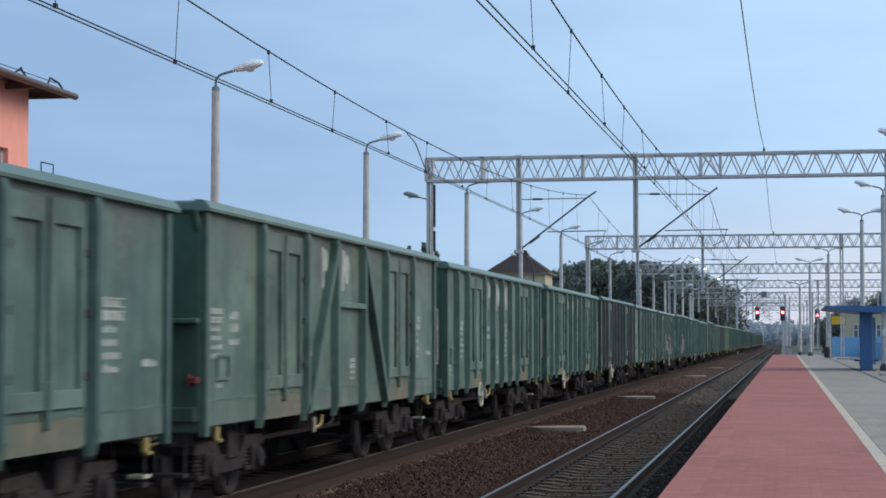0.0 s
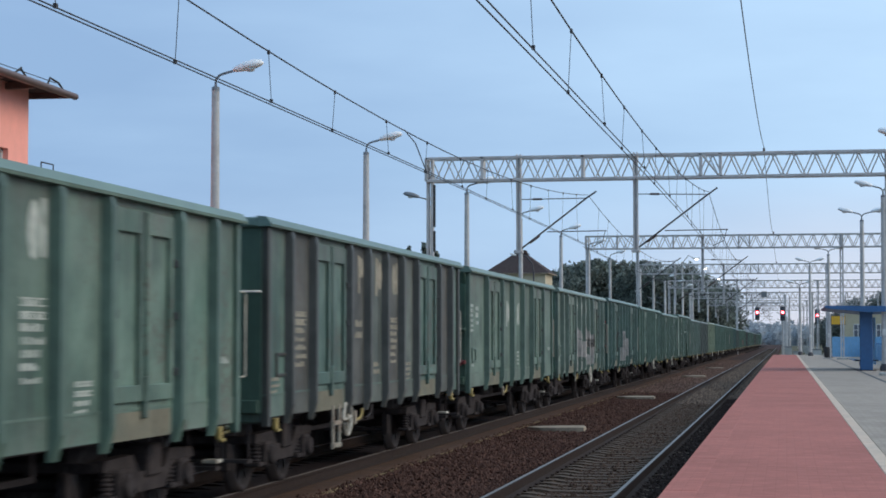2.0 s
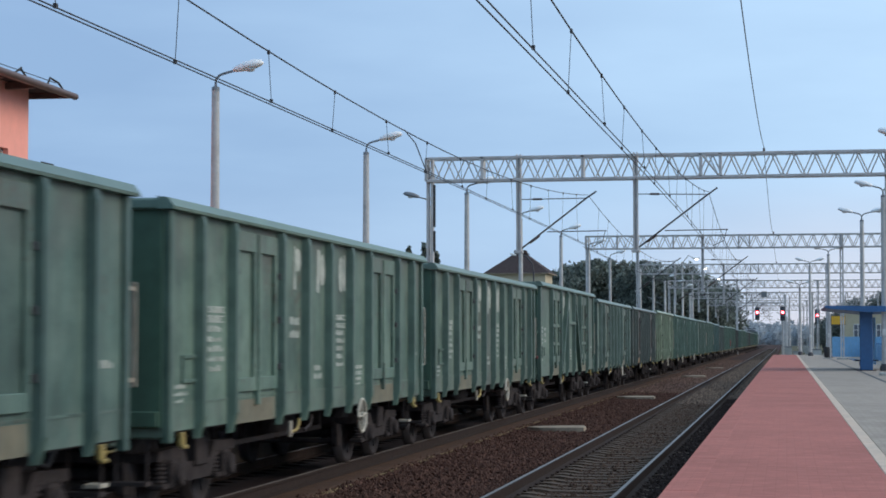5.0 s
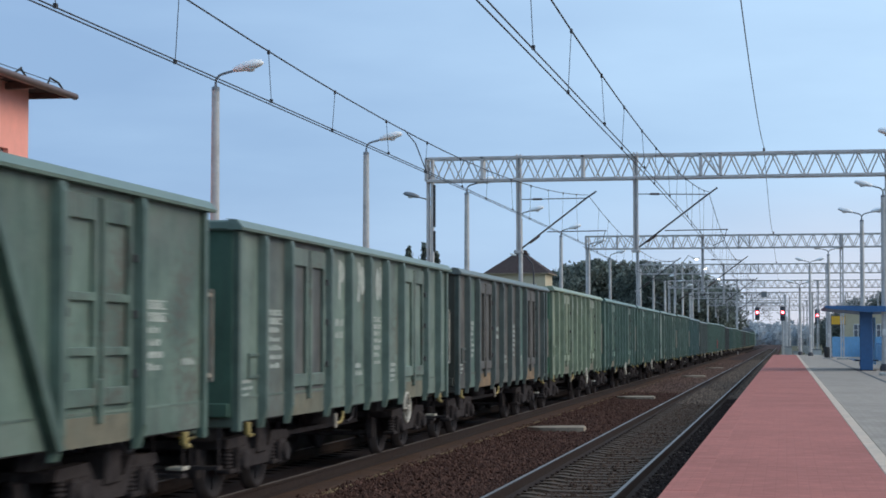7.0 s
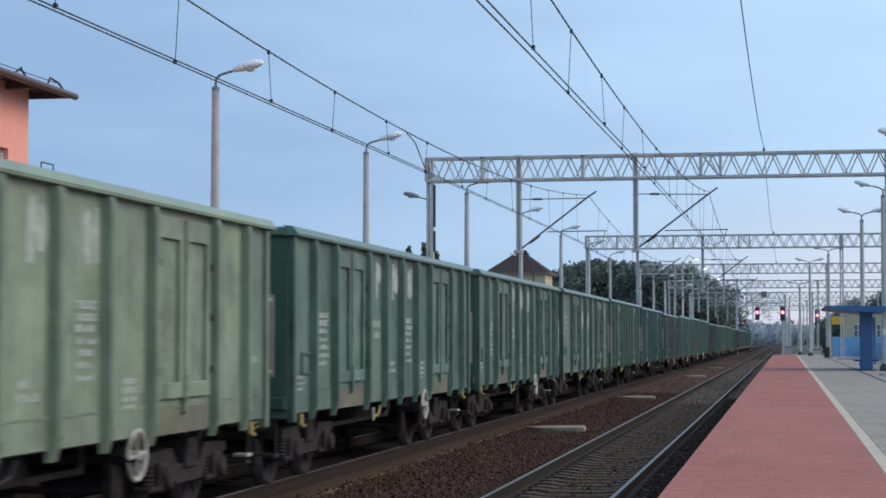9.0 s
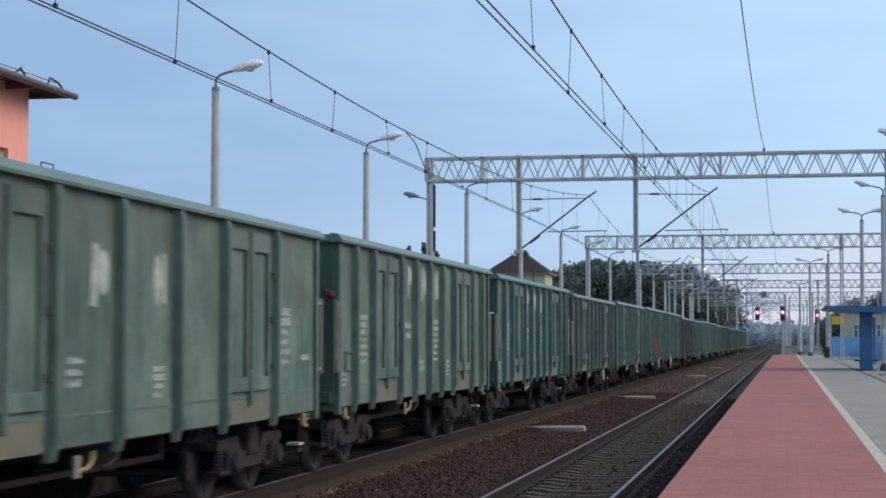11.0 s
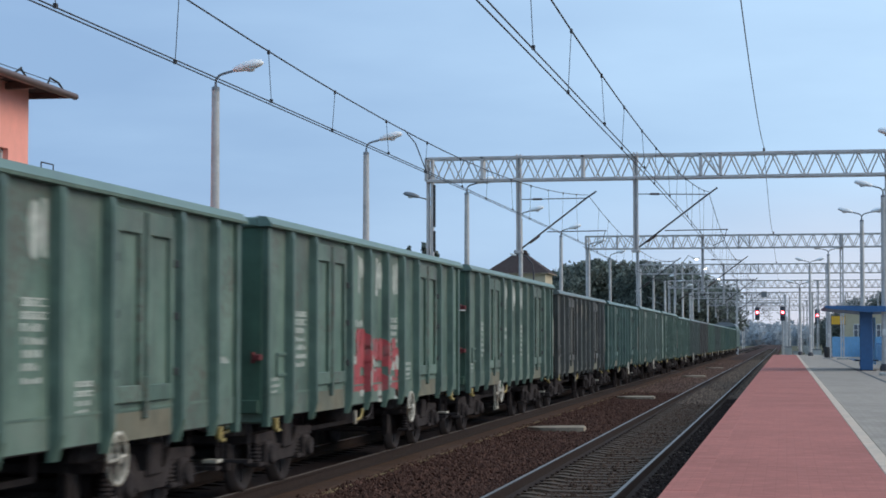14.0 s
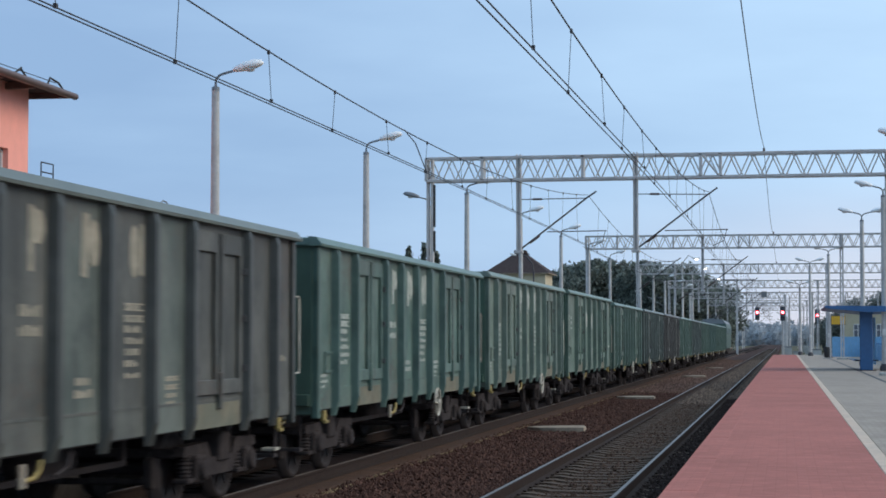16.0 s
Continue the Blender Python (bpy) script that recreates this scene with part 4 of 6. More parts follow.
def place_trees():
    kinds = [tree(3, 19, 17), tree(7, 16, 15), tree(11, 21, 16)]
    used = set()
    spots = []
    rng = random.Random(5)
    for i in range(22):                      # the dark belt left of the line
        f = i / 21
        y = 370 + rng.uniform(-25, 40)
        spots.append((-52 + 38 * f + rng.uniform(-1.5, 1.5), y, rng.uniform(16.2, 18.6) / (19, 16, 21)[i % 3] * (0.86 + 0.14 * min(1, f * 5)) * (1.0 - 0.12 * (f > 0.9))))
    for i in range(15):                      # a second, lower row closes the belt
        spots.append((-55 + 2.25 * i + rng.uniform(-0.8, 0.8), 425 + rng.uniform(-12, 12), rng.uniform(16.5, 18.8) / (19, 16, 21)[len(spots) % 3]))
    for x, y, top in ((-39.0, 366, 18.3), (-36.2, 361, 18.8), (-33.4, 365, 18.6), (-30.5, 362, 18.2), (-27.5, 366, 18.6), (-43.0, 370, 17.6)):
        spots.append((x, y, top / (19, 16, 21)[len(spots) % 3]))
    spots += [(-64, 380, 0.62), (-70, 390, 0.6), (9.5, 400, 0.42), (16, 300, 0.68), (20, 330, 0.6), (24, 310, 0.55), (13.5, 380, 0.7), (30, 400, 0.6)]
    for i, (x, y, s) in enumerate(spots):
        k = i % 3
        m = pose(x, y, -0.7, 0, 0, rng.uniform(0, 360))
        if k not in used:
            used.add(k)
            t = kinds[k]
            t.matrix_basis = m @ Matrix.Scale(s, 4)
        else:
            t = copy_thing(kinds[k], m)
            t.scale = (s, s, s)
        if x > 0:
            for o in t.children:
                if o.name.startswith("crown"):
                    repaint(o, M_LEAF_HAZED)
            t["label"] = "pale grey-green tree with a loose crown"
    p = tree(21, 19, 3.0, True, 3600)
    pops = ((-63.5, 300, 0.80), (-61.4, 300, 0.97), (-59.2, 302, 1.0), (-57.2, 302, 0.93), (-66.5, 308, 0.72))
    for i, (x, y, s) in enumerate(pops):
        m = pose(x, y, -0.7, 0, 0, 70 * i)
        if i == 0:
            p.matrix_basis = m @ Matrix.Scale(s, 4)
        else:
            copy_thing(p, m).scale = (s, s, s)


def distance():
    rng = np.random.default_rng(4)
    blobs = []
    for y, base in ((820, 7.0), (1000, 11.0)):
        for x in np.arange(-330, 330, 5.0):
            h = base * (0.7 + 0.6 * rng.random())
            blobs.append((x + rng.normal() * 2, y + rng.normal() * 12, h * 0.45, h * 0.62))
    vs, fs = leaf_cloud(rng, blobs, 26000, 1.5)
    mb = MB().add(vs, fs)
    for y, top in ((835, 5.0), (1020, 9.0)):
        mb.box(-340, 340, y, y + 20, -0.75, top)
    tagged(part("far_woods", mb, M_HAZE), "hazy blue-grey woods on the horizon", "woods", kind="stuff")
    for i, (x, y, s) in enumerate(((12, 430, 1.0), (22, 520, 1.3))):
        b = thing("far_building", "pale hazy low railway building with a flat roof", "building", "far buildings", pose(x, y, 0))
        part("wall", MB().box(-5 * s, 5 * s, -4, 4, -0.7, 5.5 * s), M_BEIGE, b)
        part("roof", MB().box(-5.3 * s, 5.3 * s, -4.3, 4.3, 5.5 * s, 5.5 * s + 0.4), M_ROOF, b)
        for k in range(4):
            window(b, (-3.6 + 2.4 * k) * s, -4.03, 1.2, 1.3, 1.6, "y")


def signal(x, y, z, label, hung=0.0):
    s = thing("signal_mast", label, "railway signal", "signals at the platform end", pose(x, y, 0))
    if hung:
        part("hanger", MB().tube([(0, 0, z - 1.0), (0, 0, hung)], 0.06, 8), M_STEEL, s)
    else:
        part("mast", MB().tube([(0, 0, -0.7), (0, 0, z + 1.0)], 0.09, 8), M_STEEL, s)
        part("footing", MB().box(-0.4, 0.4, -0.4, 0.4, -0.75, -0.3, c=0.03), M_CONCRETE, s)
    head = part("signal_head", MB().box(-0.30, 0.30, -0.22, 0.1, z - 1.05, z + 0.75, c=0.06), M_BLACK, s, "black signal head")
    for k, dz in enumerate((0.48, 0.0, -0.45, -0.85)):
        lens = MB().lathe([(0.22, 0.0), (0.21, 0.05), (0.12, 0.10)], 14, Matrix.Translation((0, -0.225, z + dz)) @ pose(0, 0, 0, 90))
        part("lens", lens, M_REDLIGHT if k == 1 else M_GLASS, head, "glowing red lens" if k == 1 else "dark lens")
        if k == 1:
            part("lamp_core", MB().lathe([(0.13, 0.0), (0.11, 0.05), (0.05, 0.07)], 12, Matrix.Translation((0, -0.31, z + dz)) @ pose(0, 0, 0, 90)), M_REDCORE, head, "bright pinkish lamp core")
        part("hood", MB().prism([(0.25 * math.cos(a), z + dz + 0.25 * math.sin(a)) for a in np.linspace(0.2, math.pi - 0.2, 8)] + [(0.23 * math.cos(a), z + dz + 0.23 * math.sin(a)) for a in np.linspace(math.pi - 0.2, 0.2, 8)], -0.44, -0.225), M_BLACK, head)
    if not hung:
        part("ladder", MB().tube([(-0.16, 0.25, -0.6), (-0.16, 0.25, z)], 0.02, 5).tube([(0.16, 0.25, -0.6), (0.16, 0.25, z)], 0.02, 5), M_STEEL, s)
    return s


def yard():
    signal(-3.79, 261.7, 5.72, "black signal head showing red, hung below a lattice gantry", 7.0)
    for x, z in ((-0.28, 5.36), (4.01, 4.96)):
        signal(x, 238 if x < 3 else 236, z, "grey signal mast with a black head showing red")
    g = thing("sign_gantry", "light lattice gantry with a square board across the line", "gantry", at=pose(0, 262, 0))
    for z in (7.05, 8.5):
        part("chord", MB().box(-6.6, 0.05, -0.1, 0.1, z - 0.09, z + 0.09), M_STEEL, g)
    lace = MB()
    for i in range(12):
        xa, xb = -6.6 + 0.554 * i, -6.6 + 0.554 * (i + 1)
        lace.tube([(xa, 0, 7.05 if i % 2 else 8.5), (xb, 0, 8.5 if i % 2 else 7.05)], 0.05, 5)
    part("lacing", lace, M_STEEL, g)
    for x in (-6.6, 0.05):
        part("leg", MB().box(x - 0.15, x + 0.15, -0.15, 0.15, -0.7, 8.2), M_STEEL, g)
    part("board", MB().box(-3.2, -2.45, -0.25, -0.12, 7.85, 8.65, c=0.02), M_PIPE, g, "grey square board")
    # masts of the yard further on
    rng = random.Random(12)
    mast = thing("yard_mast", "thin grey steel mast in the yard beyond the platform", "mast", "masts in the yard")
    part("pole", MB().tube([(0, 0, -0.7), (0, 0, 8.5)], 0.13, 6, r1=0.09), M_STEEL, mast)
    part("bracket", MB().tube([(0, 0, 6.2), (2.4, 0, 7.6)], 0.05, 5).tube([(0, 0, 7.5), (2.3, 0, 7.4)], 0.03, 5), M_PIPE, mast)
    first = True
    for i in range(34):
        x, y = rng.choice((-12.2, -12.6, -15.8, 0.6, 3.8, 8.5, 12.8, 17.0, 21.0)), 235 + 11 * i + rng.uniform(-4, 4)
        m = pose(x + rng.uniform(-0.3, 0.3), y, 0, 0, 0, rng.choice((0, 180)))
        if first:
            mast.matrix_basis, first = m, False
        else:
            copy_thing(mast, m)
    tall = thing("lamp_mast", "tall pale lamp mast in the yard, its light on", "street lamp", "lit lamps in the yard")
    part("pole", MB().tube([(0, 0, -0.7), (0, 0, 11.0)], 0.15, 8, r1=0.09), M_POLE, tall)
    part("arm", MB().tube([(0, 0, 10.8), (0.7, 0, 11.75), (1.4, 0, 11.4)], 0.05, 6), M_PIPE, tall)
    part("lamp_head", MB().box(1.2, 2.1, -0.25, 0.25, 11.32, 11.5, c=0.06), M_LAMPHEAD, tall)
    part("lamp_glass", MB().box(1.45, 1.85, -0.12, 0.12, 11.26, 11.315, c=0.02), M_LIT, tall)
    for i, (x, y) in enumerate(((-11.75, 217.0), (-12.0, 246.0), (-11.8, 290.0))):
        if i == 0:
            tall.matrix_basis = pose(x, y, 0)
        else:
            copy_thing(tall, pose(x, y, 0))
    # low relay cabinets and level crossing clutter at the platform end
    for i, (x, y, w, h) in enumerate(((-8.6, 205, 0.9, 1.5), (1.2, 196, 0.8, 1.3), (3.4, 205, 1.0, 1.5), (4.6, 192, 0.7, 1.2), (0.4, 230, 0.9, 1.7))):
        c = thing("relay_cabinet", "pale grey trackside relay cabinet", "cabinet", "cabinets at the platform end", pose(x, y, -0.7))
        part("body", MB().box(-w / 2, w / 2, -0.3, 0.3, 0, h, c=0.02), M_CONCRETE, c)
        part("lid", MB().box(-w / 2 - 0.05, w / 2 + 0.05, -0.36, 0.36, h, h + 0.08, c=0.02), M_PIPE, c)
        part("door", MB().box(-w / 2 + 0.06, w / 2 - 0.06, -0.325, -0.302, 0.1, h - 0.1, c=0.005), M_POLE, c)


def switch_gear():
    """Low point motors and cable posts between the rails past the platform."""
    for i, (x, y) in enumerate(((-0.9, 190.0), (-0.7, 214.0))):
        m = thing("point_motor", "grey point motor box beside the rails", "point motor", "point motors past the platform", pose(x, y, -0.22))
        part("case", MB().box(-0.45, 0.45, -0.25, 0.25, 0, 0.28, c=0.03), M_PIPE, m)
        part("lid", MB().box(-0.48, 0.48, -0.28, 0.28, 0.28, 0.33, c=0.012), M_STEEL, m)
        part("rod", MB().tube([(0.45, 0.0, 0.1), (0.95, 0.0, 0.06)], 0.025, 6), M_RAILSIDE, m)


def shelter():
    s = thing("platform_shelter", "blue steel platform shelter with flat wide roof", "shelter", at=pose(3.45, 81.5, PLAT_Z))
    part("column", MB().box(-0.28, 0.26, -0.16, 0.16, 0.0, 2.62, c=0.03), M_BLUE, s, "broad blue column")
    part("column", MB().box(0.10, 0.52, 5.84, 6.16, 0.0, 2.62, c=0.03), M_BLUE, s, "broad blue column")
    part("roof", MB().prism([(-1.80, 2.73), (-1.7, 2.66), (0.0, 2.50), (2.6, 2.56), (2.6, 2.74), (0, 2.76), (-1.75, 2.78)], -1.2, 7.2), M_BLUE, s, "dark blue roof slab")
    part("bench_seat", MB().box(-0.55, -0.32, 0.3, 5.6, 0.42, 0.47, c=0.01), M_BLUE, s)
    part("bracket", MB().box(-0.5, 0.5, -0.1, 0.1, 0.40, 0.46, c=0.01), M_BLACK, s)
    part("base_plate", MB().box(-0.4, 0.4, -0.3, 0.3, 0.0, 0.03), M_BLACK, s)
    part("rear_panel", MB().box(0.36, 0.40, 0.3, 5.7, 0.25, 2.3), M_LBLUE, s, "light blue wall panel")
    sign = thing("yellow_sign", "yellow rectangular timetable board hung on a post", "sign", at=pose(3.75, 132.0, PLAT_Z))
    part("post", MB().tube([(-0.62, 0, 0), (-0.62, 0, 3.1)], 0.05, 8), M_STEEL, sign)
    part("board", MB().box(-0.55, 0.38, -0.05, 0.05, 2.40, 2.98, c=0.02), M_SIGN, sign)
    part("frame", MB().box(-0.58, 0.41, -0.03, 0.03, 2.37, 3.01), M_BLACK, sign)
    bin_ = thing("litter_bin", "dark rounded litter bin on the platform", "litter bin", at=pose(2.92, 134.0, PLAT_Z))
    part("body", MB().lathe([(0.18, 0.08), (0.21, 0.2), (0.22, 0.7), (0.19, 0.82)], 14), M_BLACK, bin_)
    part("foot", MB().lathe([(0.3, 0.0), (0.3, 0.06)], 14), M_CONCRETE, bin_)
    f = thing("blue_fence", "light blue sheet-metal fence behind the platform", "fence", at=pose(6.2, 60.0, 0))
    me = MB()
    for k in range(5):
        me.box(-0.02 + 0.02 * (k % 2), 0.01 + 0.02 * (k % 2), 0.4 * k, 0.4 * k + 0.39, -0.72, 1.55)
    mesh = me.mesh("fence_panel", M_LBLUE)
    post = MB().box(-0.04, 0.04, -0.04, 0.04, -0.72, 1.65, c=0.008).mesh("fence_post", M_BLUE)
    for i in range(45):
        part("fence_panel", mesh, None, f, at=pose(0.0, 2.0 * i, 0))
        part("fence_post", post, None, f, at=pose(0.09, 2.0 * i, 0))
    plank = MB().box(-0.118, 0.118, -0.02, 0.02, -0.72, 2.12, c=0.006).mesh("cross_plank", M_LBLUE)
    for k in range(44):                          # the fence turns across behind the shelter
        part("cross_plank", plank, None, f, at=pose(-2.45 + 0.242 * k, 88.0 + 0.008 * (k % 2), 0))
    part("cross_rail", MB().box(-2.55, 8.2, 0.03, 0.09, 1.75, 1.83).box(-2.55, 8.2, 0.03, 0.09, 0.7, 0.78), M_BLUE, f, at=pose(0, 88.0, 0))
    b = thing("depot_building", "beige rendered depot building behind the blue fence", "building", at=pose(14.0, 205.0, 0))
    part("wall", MB().box(-7.6, 9, 0, 16, -0.7, 5.1), M_BEIGE, b)
    part("roof", MB().box(-7.9, 9.3, -0.3, 16.3, 5.1, 5.35), M_ROOF, b)
    for k in range(5):
        window(b, -6.2 + 2.4 * k, -0.03, 1.6, 1.0, 2.0, "y")


# ---------------------------------------------------------------- the train
def rib_mesh(z0, z1, w0, w1, d, material, name="rib"):
    """A pressed hat-section post, tapering in at foot and head."""
    vs = []
    for z, k in ((z0, 0.45), (z0 + 0.22, 1.0), (z1 - 0.10, 1.0), (z1, 0.8)):
        for y, x in ((-w0 / 2, 0.0), (-w1 / 2, d * k), (w1 / 2, d * k), (w0 / 2, 0.0)):
            vs.append((x, y, z))
    fs = [(0, 1, 2, 3), (12, 15, 14, 13)]
    for i in range(3):
        for k in range(4):
            fs.append((4 * i + k, 4 * i + (k + 1) % 4, 4 * i + 4 + (k + 1) % 4, 4 * i + 4 + k))
    return MB().add(vs, fs).mesh(name, material)


HALF, LEN, Z0, ZF = 1.375, 6.45, 0.90, 1.22


def frame_mark(mb, y, z, w, h, n):
    """A block of n lines of unreadable writing: rows of small worn strokes, the top rows boxed in."""
    rng = random.Random(int(100 * (y + 9) + n))
    n = max(1, int(n * 1.2))
    for k in range(n):
        zz, x, end = z + h * k / n, y + rng.uniform(0, 0.08) * w, y + w * rng.uniform(0.72, 1.0)
        hh = h / n * rng.uniform(0.58, 0.74)
        if n > 3 and k > n - 3:                  # ruled box
            for a, b in ((zz, zz + 0.014), (zz + hh - 0.014, zz + hh)):
                mb.box(HALF - 0.001, HALF + 0.004, y, y + w, a, b)
        while x < end - 0.03:
            q = min(end, x + rng.uniform(0.045, 0.085))
            lift = rng.choice((0.0, 0.0, 0.12, 0.3)) * hh
            mb.box(HALF - 0.001, HALF + 0.005, x, q, zz + 0.1 * hh, zz + hh - lift)
            x = q + rng.uniform(0.018, 0.03)
    return mb


def ribbon(mb, pts, t, lift=0.006):
    """A flat stroke of width t along points (y, z) on the side sheet."""
    for (ya, za), (yb, zb) in zip(pts[:-1], pts[1:]):
        d = math.hypot(yb - ya, zb - za)
        ny, nz = -(zb - za) / d * t / 2, (yb - ya) / d * t / 2
        ey, ez = (yb - ya) / d * t * 0.2, (zb - za) / d * t * 0.2
        mb.prism([(ya - ey + ny, za - ez + nz), (yb + ey + ny, zb + ez + nz), (yb + ey - ny, zb + ez - nz), (ya - ey - ny, za - ez - nz)], HALF - 0.001, HALF + lift, "x")
        lift += 0.0003
    return mb


def big_mark(mb, y, z, h, shape):
    """Large worn mark of the owner, as plain rounded shapes."""
    def disc(cy, cz, ry, rz, lift):
        mb.prism([(cy + ry * math.cos(a), cz + rz * math.sin(a)) for a in np.linspace(0, 2 * math.pi, 13)[:-1]], HALF - 0.001, HALF + lift, "x")
    if shape == 0:
        ribbon(mb, [(y + 0.05, z), (y + 0.05, z + h)], 0.10)
        disc(y + 0.18, z + h * 0.70, 0.15, h * 0.29, 0.0072)
    elif shape == 1:
        ribbon(mb, [(y + 0.06, z), (y + 0.10, z + h)], 0.15, 0.006)
        disc(y + 0.29, z + h * 0.55, 0.14, h * 0.42, 0.0072)
    else:
        disc(y + 0.14, z + h * 0.5, 0.13, h * 0.5, 0.006)
        ribbon(mb, [(y + 0.34, z + 0.05), (y + 0.34, z + h)], 0.10, 0.0072)
    return mb


def wheel_pair():
    ax = pose(0, 0, 0, 0, 90, 0)
    mb = MB().lathe([(0.075, -1.0), (0.075, 1.0)], 10, ax)
    for s in (-1, 1):
        prof = [(0.10, 0.62), (0.13, 0.68), (0.37, 0.70), (0.39, 0.685), (0.49, 0.685), (0.49, 0.715), (0.46, 0.73), (0.455, 0.81), (0.39, 0.815), (0.37, 0.77), (0.14, 0.79), (0.10, 0.83)]
        mb.lathe([(r, s * z) for r, z in prof], 28, ax)
        for k in range(6):                        # balance lugs on the web
            a = math.pi / 3 * k
            mb.box(s * 0.77 - 0.02, s * 0.77 + 0.02, -0.03, 0.03, 0.18, 0.34, m=pose(0, 0, 0, math.degrees(a)))
    return mb.mesh("wheelset", M_WHEEL)


def build_bogie(parent, y, meshes):
    b = part("bogie", meshes["frame"], None, parent, "sooty two-axle bogie", pose(0, y, 0))
    for s in (-1, 1):
        part("side_frame", meshes["side"], None, b, at=pose(s * 1.02, 0, 0))
    for dy in (-1.29, 1.29):
        part("headstock", meshes["head"], None, b, at=pose(0, dy, 0))
    for dy in (-0.9, 0.9):
        part("wheelset", meshes["wheelset"], None, b, "steel wheelset", pose(0, dy, 0.46))
        for s in (-1, 1):
            part("axle_box", meshes["axle_box"], None, b, at=pose(s * 1.02, dy, 0.46))
            for k2 in (-0.24, 0.24):
                part("spring", meshes["spring"], None, b, at=pose(s * 1.02, dy + k2, 0.46))
    for dy in (-1.5, 1.5):
        part("brake_beam", meshes["shoe"], None, b, at=pose(0, dy, 0.46))
    return b


def bogie_meshes():
    f = MB().box(-1.0, 1.0, -0.2, 0.2, 0.5, 0.78, c=0.02)
    prof = [(-1.35, 0.62), (-1.30, 0.72), (-0.55, 0.74), (-0.38, 0.56), (0.38, 0.56), (0.55, 0.74), (1.30, 0.72), (1.35, 0.62), (1.15, 0.60), (0.62, 0.58), (0.42, 0.36), (-0.42, 0.36), (-0.62, 0.58), (-1.15, 0.60)]
    side = MB().prism(prof, -0.07, 0.07, "x").box(-0.11, 0.11, -0.2, 0.2, 0.5, 0.82, c=0.02)
    head = MB().box(-1.0, 1.0, -0.05, 0.05, 0.6, 0.7, c=0.01)
    a = MB().box(-0.13, 0.13, -0.16, 0.16, -0.15, 0.16, c=0.03).box(-0.10, 0.10, -0.36, 0.36, -0.14, -0.08, c=0.015)
    a.lathe([(0.12, 0.10), (0.12, 0.17), (0.09, 0.19)], 12, pose(0, 0, 0, 0, 90, 0)).lathe([(0.12, -0.10), (0.12, -0.17), (0.09, -0.19)], 12, pose(0, 0, 0, 0, 90, 0))
    coils = []                                   # one stack of coils as a single turned profile
    for k in range(6):
        z = -0.08 + 0.045 * k
        coils += [(0.055, z), (0.085, z + 0.01), (0.085, z + 0.026), (0.055, z + 0.036)]
    sp = MB().lathe(coils, 10)
    shoe = MB().tube([(-0.8, 0, -0.1), (0.8, 0, -0.1)], 0.04, 6)
    for k2 in (-0.76, 0.76):
        shoe.box(k2 - 0.06, k2 + 0.06, -0.05, 0.05, -0.18, 0.16, c=0.02)
    return {"frame": f.mesh("bogie", M_BOGIE), "side": side.mesh("side_frame", M_BOGIE), "head": head.mesh("headstock", M_BOGIE), "axle_box": a.mesh("axle_box", M_BOGIE), "spring": sp.mesh("spring", M_BOGIE),
            "shoe": shoe.mesh("brake_beam", M_BOGIE), "wheelset": wheel_pair()}


BOGIE = bogie_meshes()


